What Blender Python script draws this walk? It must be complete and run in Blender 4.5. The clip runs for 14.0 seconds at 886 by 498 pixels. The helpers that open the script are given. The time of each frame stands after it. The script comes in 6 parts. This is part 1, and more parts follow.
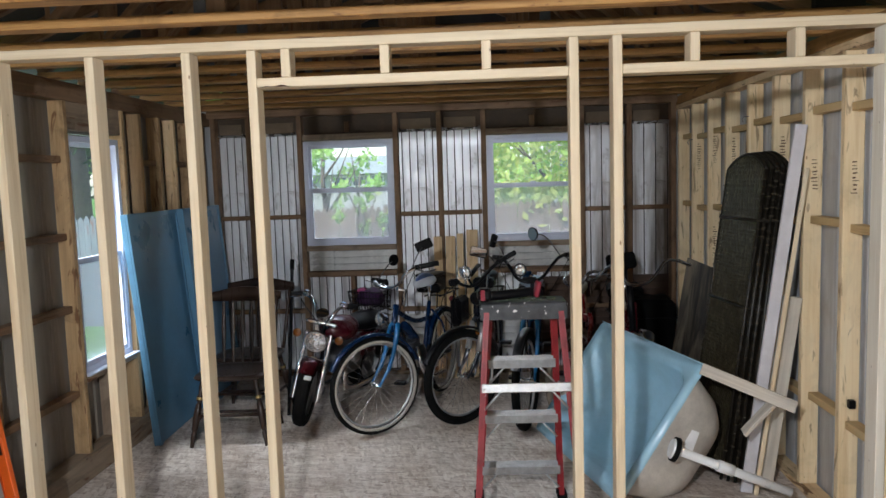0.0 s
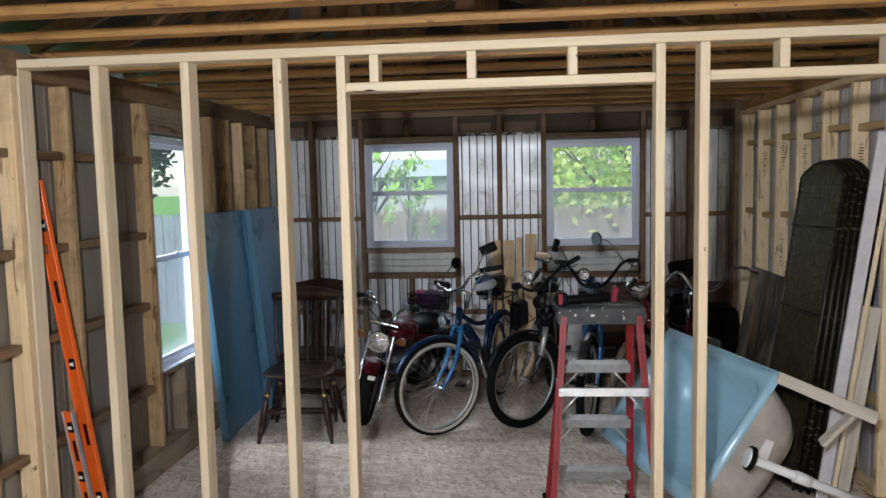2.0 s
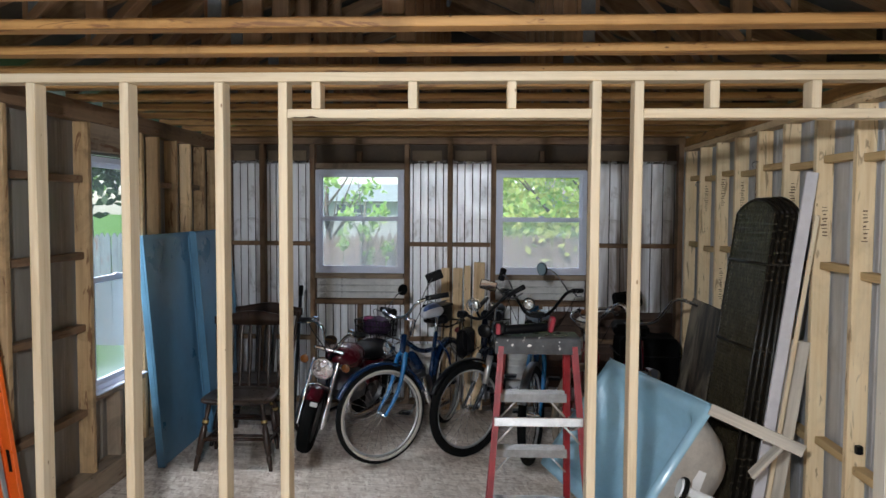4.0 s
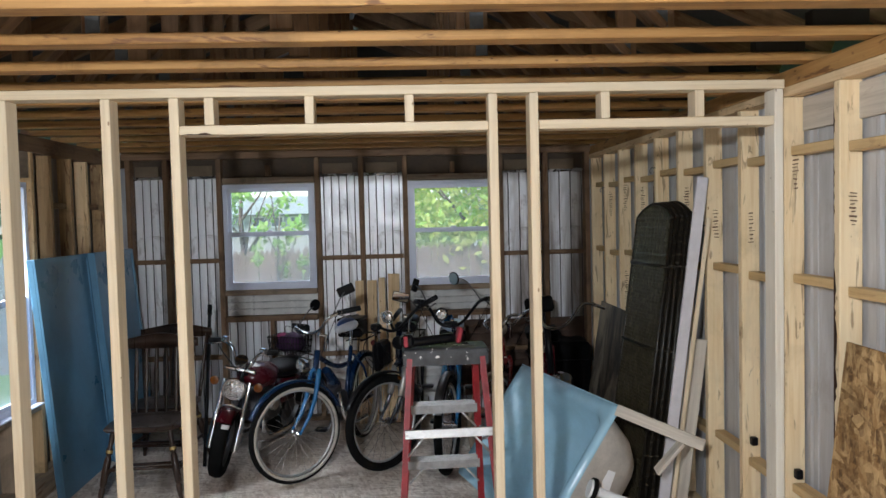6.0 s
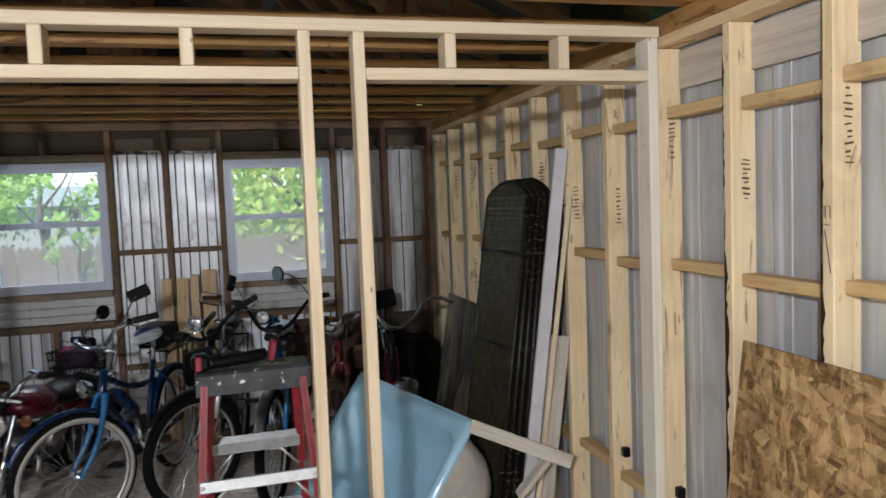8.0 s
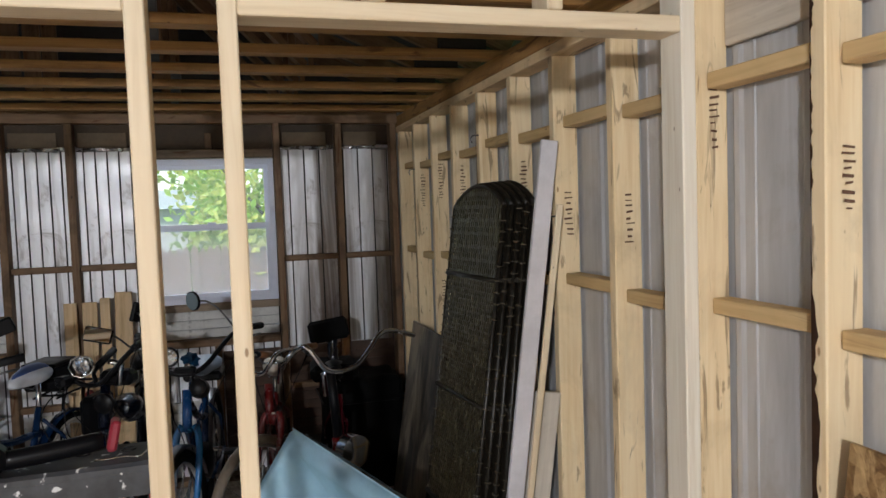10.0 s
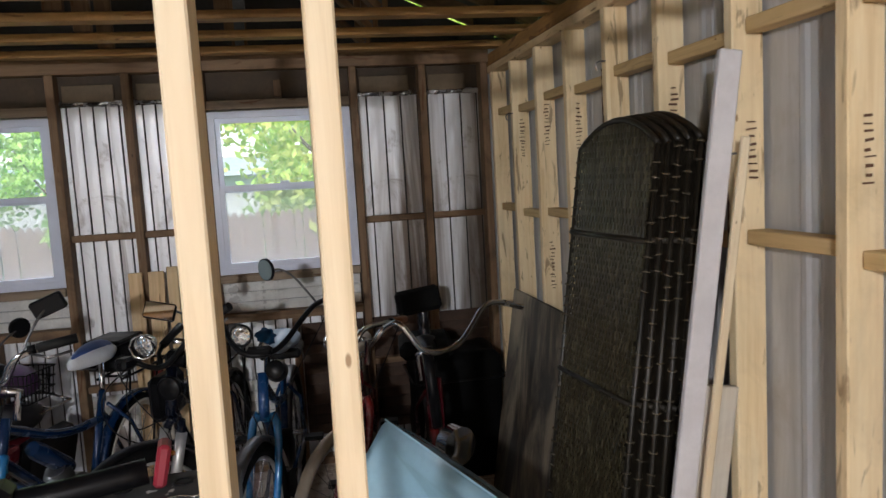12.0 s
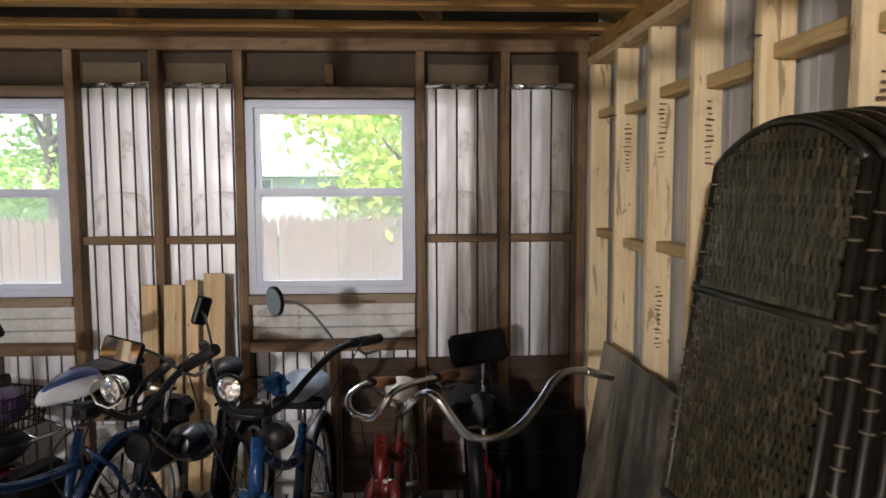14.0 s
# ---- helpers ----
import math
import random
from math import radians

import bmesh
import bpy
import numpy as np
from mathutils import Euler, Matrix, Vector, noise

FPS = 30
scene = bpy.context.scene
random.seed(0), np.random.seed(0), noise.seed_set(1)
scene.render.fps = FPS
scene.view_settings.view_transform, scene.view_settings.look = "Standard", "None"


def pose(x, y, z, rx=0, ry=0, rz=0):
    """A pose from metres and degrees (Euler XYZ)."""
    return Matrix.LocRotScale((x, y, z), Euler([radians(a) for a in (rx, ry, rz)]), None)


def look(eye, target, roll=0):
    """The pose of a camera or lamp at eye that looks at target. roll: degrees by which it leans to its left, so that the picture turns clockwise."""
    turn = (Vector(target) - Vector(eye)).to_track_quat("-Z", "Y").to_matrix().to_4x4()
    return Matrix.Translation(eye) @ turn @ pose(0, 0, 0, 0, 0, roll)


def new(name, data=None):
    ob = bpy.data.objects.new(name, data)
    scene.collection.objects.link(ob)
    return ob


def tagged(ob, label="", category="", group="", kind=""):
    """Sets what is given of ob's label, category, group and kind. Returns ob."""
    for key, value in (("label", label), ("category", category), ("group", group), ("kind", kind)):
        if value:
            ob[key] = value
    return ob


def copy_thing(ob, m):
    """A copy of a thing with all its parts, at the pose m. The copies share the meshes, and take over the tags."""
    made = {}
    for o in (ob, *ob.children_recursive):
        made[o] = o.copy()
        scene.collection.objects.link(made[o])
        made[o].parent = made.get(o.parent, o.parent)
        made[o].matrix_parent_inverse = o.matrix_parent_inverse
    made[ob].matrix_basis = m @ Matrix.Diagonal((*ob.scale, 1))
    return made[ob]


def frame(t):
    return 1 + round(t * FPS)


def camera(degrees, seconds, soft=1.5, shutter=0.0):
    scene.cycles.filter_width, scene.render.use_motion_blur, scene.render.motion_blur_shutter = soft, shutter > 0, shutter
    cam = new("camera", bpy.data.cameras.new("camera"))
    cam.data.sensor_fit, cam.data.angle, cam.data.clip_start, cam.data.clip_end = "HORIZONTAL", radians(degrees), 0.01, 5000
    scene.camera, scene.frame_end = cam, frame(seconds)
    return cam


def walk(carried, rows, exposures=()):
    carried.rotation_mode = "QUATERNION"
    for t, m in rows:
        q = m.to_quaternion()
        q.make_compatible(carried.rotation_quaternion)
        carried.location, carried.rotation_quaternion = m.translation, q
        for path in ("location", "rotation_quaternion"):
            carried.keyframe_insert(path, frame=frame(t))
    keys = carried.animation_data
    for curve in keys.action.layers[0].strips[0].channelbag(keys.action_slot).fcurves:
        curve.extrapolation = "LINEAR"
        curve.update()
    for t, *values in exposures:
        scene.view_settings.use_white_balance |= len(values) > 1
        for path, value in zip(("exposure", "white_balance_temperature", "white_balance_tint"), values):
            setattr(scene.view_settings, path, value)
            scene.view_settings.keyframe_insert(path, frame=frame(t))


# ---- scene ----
cam = camera(62.4, 14.0, shutter=0.3)
PATH = [
    (0, (0.056, 0.108, 1.685), (-0.061, 2.095, 1.493), -1.8),
    (0.5, (-0.022, 0.063, 1.697), (-0.147, 2.051, 1.52), -1.7),
    (1, (-0.107, 0.064, 1.7), (-0.285, 2.048, 1.519), -1.6),
    (1.5, (-0.166, 0.064, 1.688), (-0.374, 2.045, 1.504), -1.5),
    (2, (-0.134, 0.055, 1.69), (-0.348, 2.035, 1.511), -1.2),
    (2.5, (-0.104, 0.039, 1.702), (-0.306, 2.022, 1.538), -0.9),
    (4.8, (-0.017, 0.052, 1.702), (-0.031, 2.049, 1.608), -0.1),
    (5, (-0.009, 0.051, 1.714), (0.004, 2.049, 1.622), -0.4),
    (5.5, (0.038, 0.051, 1.725), (0.111, 2.048, 1.645), -0.9),
    (6, (0.044, 0.054, 1.72), (0.148, 2.049, 1.632), -1.4),
    (6.5, (0.002, 0.101, 1.698), (0.118, 2.094, 1.585), -1.8),
    (7, (0.088, 0.298, 1.664), (0.281, 2.284, 1.525), -2.1),
    (7.5, (0.205, 0.514, 1.665), (0.531, 2.481, 1.51), -2.1),
    (8, (0.219, 0.752, 1.686), (0.735, 2.68, 1.551), -2.2),
    (8.5, (0.247, 0.949, 1.684), (0.832, 2.86, 1.594), -2.0),
    (8.7, (0.29, 1.032, 1.695), (0.869, 2.945, 1.62), -2.0),
    (10.8, (0.651, 1.718, 1.665), (1.151, 3.649, 1.517), -2.6),
    (11, (0.646, 1.727, 1.66), (1.103, 3.668, 1.506), -2.7),
    (11.5, (0.629, 1.882, 1.64), (1.012, 3.837, 1.464), -3.3),
    (12, (0.555, 2.157, 1.634), (0.921, 4.112, 1.427), -3.3),
    (12.5, (0.567, 2.38, 1.631), (0.933, 4.334, 1.406), -2.8),
    (13, (0.654, 2.575, 1.634), (0.988, 4.534, 1.403), -2.1),
    (13.5, (0.714, 2.718, 1.637), (0.967, 4.689, 1.416), -1.1),
    (14, (0.786, 2.919, 1.642), (0.899, 4.908, 1.468), -0.2),
]
walk(cam, [(t, look(eye, target, roll)) for t, eye, target, roll in PATH], ((0, 1.56, 6080, 9), (6.5, 1.52, 6080, 9), (8.7, 1.50, 6200, 9), (10.8, 1.70, 6400, 12), (12.5, 1.85, 6550, 12), (13.5, 2.05, 6900, 13), (14, 2.3, 6950, 14)))

# ---------------------------------------------------------------- light
world = bpy.data.worlds.new("sky")
scene.world = world
world.use_nodes = True
wn = world.node_tree
sky = wn.nodes.new("ShaderNodeTexSky")
sky.sky_type, sky.sun_disc = "NISHITA", False
sky.sun_elevation, sky.sun_rotation = radians(48), radians(205)
wn.links.new(sky.outputs[0], wn.nodes["Background"].inputs[0])
wn.nodes["Background"].inputs[1].default_value = 0.1

sun = new("sun", bpy.data.lights.new("sun", "SUN"))
sun.data.energy, sun.data.angle, sun.data.color = 3.1, radians(12), (1.0, 0.96, 0.9)
sun.matrix_world = look((-3.0, -6.0, 8.5), (0, 0, 0))

def area(name, eye, target, w, h, watts, colour):
    lamp = new(name, bpy.data.lights.new(name, "AREA"))
    lamp.data.shape, lamp.data.size, lamp.data.size_y = "RECTANGLE", w, h
    lamp.data.energy, lamp.data.color = watts, colour
    lamp.matrix_world = look(eye, target)
    return lamp

# fill light from an assumed doorway behind the walker, and the bare bulb that hangs by it
area("door_daylight", (-0.7, -2.62, 1.0), (-0.2, 3.0, 1.2), 1.3, 1.9, 2.5, (0.93, 0.97, 1.0))
bulb = new("hanging_bulb", bpy.data.lights.new("hanging_bulb", "POINT"))
bulb.data.energy, bulb.data.shadow_soft_size, bulb.data.color = 112, 0.06, (0.95, 0.97, 1.0)
bulb.location = (-0.36, -0.12, 2.10)
# skylight through the three windows, from just outside them
area("window_daylight", (-3.6, 4.35, 2.6), (-0.6, 3.9, 0.0), 1.2, 1.2, 27, (0.93, 0.97, 1.0))
area("window_daylight", (-1.09, 7.7, 3.1), (-1.09, 5.3, 0.3), 1.0, 0.8, 9, (0.95, 0.98, 1.0))
area("window_daylight", (0.47, 7.7, 3.1), (0.47, 5.3, 0.3), 1.0, 0.8, 9, (0.95, 0.98, 1.0))

# ---------------------------------------------------------------- materials
class Nodes:
    """Short hand for node trees."""
    def __init__(self, name, rough=0.6, metal=0.0, spec=0.5):
        self.mat = bpy.data.materials.new(name)
        self.mat.use_nodes = True
        self.t = self.mat.node_tree
        self.b = self.t.nodes["Principled BSDF"]
        self.b.inputs["Roughness"].default_value = rough
        self.b.inputs["Metallic"].default_value = metal
        self.b.inputs["Specular IOR Level"].default_value = spec
        self.coord = self.t.nodes.new("ShaderNodeTexCoord")
    def n(self, kind, **sets):
        node = self.t.nodes.new(kind)
        for k, v in sets.items():
            node.inputs[k.replace("_", " ")].default_value = v
        return node
    def l(self, a, b):
        self.t.links.new(a, b)
    def mapped(self, scale, which="Object"):
        m = self.n("ShaderNodeMapping", Scale=scale)
        self.l(self.coord.outputs[which], m.inputs[0])
        return m.outputs[0]
    def shifted(self, scale):
        """Object coordinates, moved by the object's own random number."""
        info = self.t.nodes.new("ShaderNodeObjectInfo")
        mul = self.n("ShaderNodeMath")
        mul.operation = "MULTIPLY"
        mul.inputs[1].default_value = 37.0
        self.l(info.outputs["Random"], mul.inputs[0])
        add = self.n("ShaderNodeVectorMath")
        self.l(self.coord.outputs["Object"], add.inputs[0])
        self.l(mul.outputs[0], add.inputs[1])
        m = self.n("ShaderNodeMapping", Scale=scale)
        self.l(add.outputs[0], m.inputs[0])
        return m.outputs[0], info.outputs["Random"]
    def noise(self, vec, scale, detail=4.0, rough=0.6, distortion=0.0):
        x = self.n("ShaderNodeTexNoise", Scale=scale, Detail=detail, Roughness=rough, Distortion=distortion)
        self.l(vec, x.inputs["Vector"])
        return x.outputs["Fac"]
    def voronoi(self, vec, scale, out="Distance"):
        x = self.n("ShaderNodeTexVoronoi", Scale=scale)
        self.l(vec, x.inputs["Vector"])
        return x.outputs[out]
    def ramp(self, fac, *stops):
        r = self.t.nodes.new("ShaderNodeValToRGB")
        e = r.color_ramp.elements
        while len(e) < len(stops):
            e.new(0.5)
        for el, (p, c) in zip(e, stops):
            el.position = p
            el.color = (*c, 1) if len(c) == 3 else c
        self.l(fac, r.inputs[0])
        return r.outputs[0]
    def grey(self, fac, a, b, x=0.0, y=1.0):
        m = self.n("ShaderNodeMapRange")
        m.inputs[1].default_value, m.inputs[2].default_value = x, y
        m.inputs[3].default_value, m.inputs[4].default_value = a, b
        self.l(fac, m.inputs[0])
        return m.outputs[0]
    def mix(self, fac, a, b, how="MIX"):
        m = self.t.nodes.new("ShaderNodeMix")
        m.data_type, m.blend_type = "RGBA", how
        for sock, v in ((m.inputs[0], fac), (m.inputs[6], a), (m.inputs[7], b)):
            if hasattr(v, "links"):
                self.l(v, sock)
            else:
                sock.default_value = v if isinstance(v, (int, float)) else (*v, 1)
        return m.outputs[2]
    def colour(self, c):
        if hasattr(c, "links"):
            self.l(c, self.b.inputs["Base Color"])
        else:
            self.b.inputs["Base Color"].default_value = (*c, 1)
        return self
    def rough(self, r):
        self.l(r, self.b.inputs["Roughness"])
        return self
    def bump(self, h, strength=0.3, dist=0.002):
        b = self.n("ShaderNodeBump", Strength=strength, Distance=dist)
        self.l(h, b.inputs["Height"])
        self.l(b.outputs[0], self.b.inputs["Normal"])
        return self


def timber(name, axis, dark, mid, light, stain=0.0, wane_most=0.86, rough=(0.5, 0.75)):
    """Sawn softwood with grain along one axis, knots and, if stained, dark patches."""
    k = Nodes(name, 0.62, 0.0, 0.35)
    sc = [1.0, 1.0, 1.0]
    sc[axis] = 0.045
    v, rnd = k.shifted(sc)
    grain = k.noise(v, 42.0, 5.0, 0.62, 0.6)
    sc[axis] = 0.12
    v2, _ = k.shifted(sc)
    wide = k.noise(v2, 9.0, 3.0, 0.55, 0.4)
    sc[axis] = 0.42
    v3, _ = k.shifted(sc)
    knot = k.voronoi(v3, 10.0)
    c = k.ramp(grain, (0.28, dark), (0.52, mid), (0.72, light))
    c = k.mix(k.grey(wide, 0.0, 0.55, 0.38, 0.66), c, light)
    c = k.mix(k.grey(knot, 0.92, 0.0, 0.028, 0.048), c, (0.42 * dark[0], 0.30 * dark[1], 0.22 * dark[2]))
    sc[axis] = 0.5
    small = k.voronoi(k.shifted(sc)[0], 17.0)
    c = k.mix(k.grey(small, 0.85, 0.0, 0.03, 0.055), c, (0.34 * dark[0], 0.24 * dark[1], 0.18 * dark[2]))
    c = k.mix(k.grey(rnd, 0.0, 0.2), c, tuple(0.62 * a + 0.1 * b for a, b in zip(mid, (0.6, 0.5, 0.4))))
    if stain:
        v4, _ = k.shifted((1, 1, 1))
        blot = k.noise(v4, 3.1, 5.0, 0.65, 0.8)
        c = k.mix(k.grey(blot, 0.0, stain, 0.5, 0.68), c, tuple(0.28 * x for x in dark))
        sc[axis] = 0.16
        v5, _ = k.shifted(sc)
        wane = k.noise(v5, 21.0, 4.0, 0.6, 1.2)
        c = k.mix(k.grey(wane, 0.0, wane_most, 0.605, 0.66), c, (0.13, 0.055, 0.022))
    k.colour(c).rough(k.grey(grain, *rough))
    return k.bump(grain, 0.25, 0.0015).mat


NEW = ((0.52, 0.33, 0.16), (0.73, 0.52, 0.29), (0.82, 0.64, 0.40))
FRESH = ((0.56, 0.42, 0.25), (0.72, 0.585, 0.395), (0.785, 0.67, 0.485))
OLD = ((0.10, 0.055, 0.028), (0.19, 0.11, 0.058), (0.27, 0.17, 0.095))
CHORD = ((0.15, 0.064, 0.015), (0.33, 0.165, 0.047), (0.48, 0.27, 0.092))
knotty = [timber("knotty_pine", a, (0.66, 0.46, 0.24), (0.80, 0.62, 0.37), (0.87, 0.72, 0.48), 0.24, 0.6) for a in range(3)]
blockwood = [timber("block_pine", a, (0.44, 0.27, 0.11), (0.60, 0.41, 0.19), (0.69, 0.50, 0.26), 0.1, 0.2) for a in range(3)]
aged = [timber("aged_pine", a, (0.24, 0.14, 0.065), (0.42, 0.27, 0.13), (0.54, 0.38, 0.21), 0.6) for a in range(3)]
fresh = [timber("fresh_pine", a, *FRESH) for a in range(3)]
whitewood = [timber("pale_whitewood", a, (0.66, 0.56, 0.42), (0.80, 0.73, 0.60), (0.86, 0.80, 0.69)) for a in range(3)]
pine = [timber("yellow_pine", a, *NEW, 0.42) for a in range(3)]
pale_grey = [timber("pale_weathered_timber", a, (0.36, 0.31, 0.25), (0.52, 0.46, 0.38), (0.64, 0.59, 0.50), 0.15, 0.2) for a in range(3)]
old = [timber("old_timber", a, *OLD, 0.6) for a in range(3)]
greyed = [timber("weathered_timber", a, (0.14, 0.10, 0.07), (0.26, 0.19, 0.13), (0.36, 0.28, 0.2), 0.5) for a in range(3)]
chord_wood = [timber("truss_timber", a, *CHORD, 0.35) for a in range(3)]


def plain(name, colour, rough=0.5, metal=0.0, vary=0.25, scale=8.0, bump=0.1, spec=0.5):
    """A plain surface with slight mottling and wear."""
    k = Nodes(name, rough, metal, spec)
    v = k.mapped((1, 1, 1))
    a, b = k.noise(v, scale, 5.0, 0.6), k.noise(v, scale * 9, 3.0, 0.6)
    c = k.mix(k.grey(a, 0.0, 1.0, 0.3, 0.7), tuple(x * (1 - vary) for x in colour), tuple(min(1, x * (1 + vary * 0.6)) for x in colour))
    c = k.mix(k.grey(b, 0.0, vary, 0.45, 0.75), c, tuple(x * 0.5 for x in colour))
    k.colour(c).rough(k.grey(a, max(0.03, rough - 0.1), min(1, rough + 0.12), 0.3, 0.7))
    return k.bump(b, bump, 0.001).mat


def metal_sheet(name="galvanised_sheet", grime=0.0):
    k = Nodes(name, 0.44, 0.45)
    v = k.mapped((1, 1, 0.12))
    streak = k.noise(v, 14.0, 5.0, 0.65, 0.3)
    w = k.mapped((1, 1, 1))
    blot = k.noise(w, 2.6, 6.0, 0.7, 1.2)
    c = k.ramp(streak, (0.26, (0.64, 0.64, 0.66)), (0.45, (0.78, 0.79, 0.82)), (0.75, (0.84, 0.85, 0.89)))
    c = k.mix(k.grey(blot, 0.0, 0.75, 0.56, 0.70), c, (0.16, 0.12, 0.09))
    run = k.noise(k.mapped((1, 1, 0.09)), 5.5, 4.0, 0.6, 0.5)
    c = k.mix(k.grey(run, 0.0, 0.6 + 0.3 * grime, 0.56 - 0.12 * grime, 0.68 - 0.06 * grime), c, (0.13, 0.085, 0.055))
    k.colour(c).rough(k.grey(blot, 0.38, 0.6, 0.3, 0.7))
    return k.bump(streak, 0.15, 0.002).mat


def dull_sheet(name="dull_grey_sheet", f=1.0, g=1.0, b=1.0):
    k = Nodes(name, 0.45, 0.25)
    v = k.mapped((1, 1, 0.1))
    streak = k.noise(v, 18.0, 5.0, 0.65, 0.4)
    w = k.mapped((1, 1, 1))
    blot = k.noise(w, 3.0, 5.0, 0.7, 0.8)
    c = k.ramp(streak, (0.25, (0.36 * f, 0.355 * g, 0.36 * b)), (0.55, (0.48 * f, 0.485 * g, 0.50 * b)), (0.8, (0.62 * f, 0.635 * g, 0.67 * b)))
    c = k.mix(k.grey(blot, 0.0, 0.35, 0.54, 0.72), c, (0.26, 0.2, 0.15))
    k.colour(c)
    return k.bump(streak, 0.2, 0.002).mat


def osb(name, dark, mid, light, size, rough=0.7, normal=2):
    """Strand board: flakes in three directions."""
    k = Nodes(name, rough, 0.0, 0.3)
    cols = []
    for i in range(3):
        turn = [0.0, 0.0, 0.0]
        turn[normal] = 1.1 * i + 0.25
        m = k.n("ShaderNodeMapping", Scale=(1.0, 4.5 - i, 1.0), Rotation=turn)
        m.vector_type = "TEXTURE"
        k.l(k.coord.outputs["Object"], m.inputs[0])
        cols.append(k.voronoi(m.outputs[0], size, "Color"))
    sep = [k.n("ShaderNodeSeparateColor") for _ in cols]
    for s_, c_ in zip(sep, cols):
        k.l(c_, s_.inputs[0])
    a = k.ramp(sep[0].outputs[0], (0.0, dark), (0.45, mid), (1.0, light))
    b = k.ramp(sep[1].outputs[1], (0.0, dark), (0.55, mid), (1.0, light))
    c = k.mix(sep[2].outputs[2], a, b)
    v = k.mapped((1, 1, 1))
    big = k.noise(v, 1.4, 6.0, 0.65, 0.8)
    fine = k.noise(v, 60.0, 3.0)
    c = k.mix(k.grey(big, 0.0, 0.6, 0.45, 0.72), c, dark)
    c = k.mix(k.grey(fine, 0.0, 0.3, 0.4, 0.8), c, light)
    scuff = k.noise(k.mapped((0.35, 1.6, 1)), 7.0, 6.0, 0.7, 1.5)
    c = k.mix(k.grey(scuff, 0.0, 0.7, 0.54, 0.66), c, light)
    c = k.mix(k.grey(scuff, 0.7, 0.0, 0.32, 0.44), c, dark)
    k.colour(c)
    return k.bump(sep[0].outputs[0], 0.2, 0.002).mat


def glass(name="window_glass", dust_most=0.072):
    k = Nodes(name, 0.02)
    k.b.inputs["Transmission Weight"].default_value = 1.0
    k.b.inputs["IOR"].default_value = 1.03
    k.colour((0.96, 0.98, 0.98))
    # a film of dust that scatters the daylight
    dust = k.n("ShaderNodeBsdfTranslucent")
    dust.inputs[0].default_value = (0.85, 0.90, 0.95, 1)
    mix = k.n("ShaderNodeMixShader")
    k.l(k.grey(k.noise(k.mapped((1, 1, 1)), 3.0, 4.0), 0.58 * dust_most, dust_most, 0.3, 0.7), mix.inputs[0])
    out = next(n for n in k.t.nodes if n.bl_idname == "ShaderNodeOutputMaterial")
    k.l(k.b.outputs[0], mix.inputs[1])
    k.l(dust.outputs[0], mix.inputs[2])
    k.l(mix.outputs[0], out.inputs[0])
    return k.mat


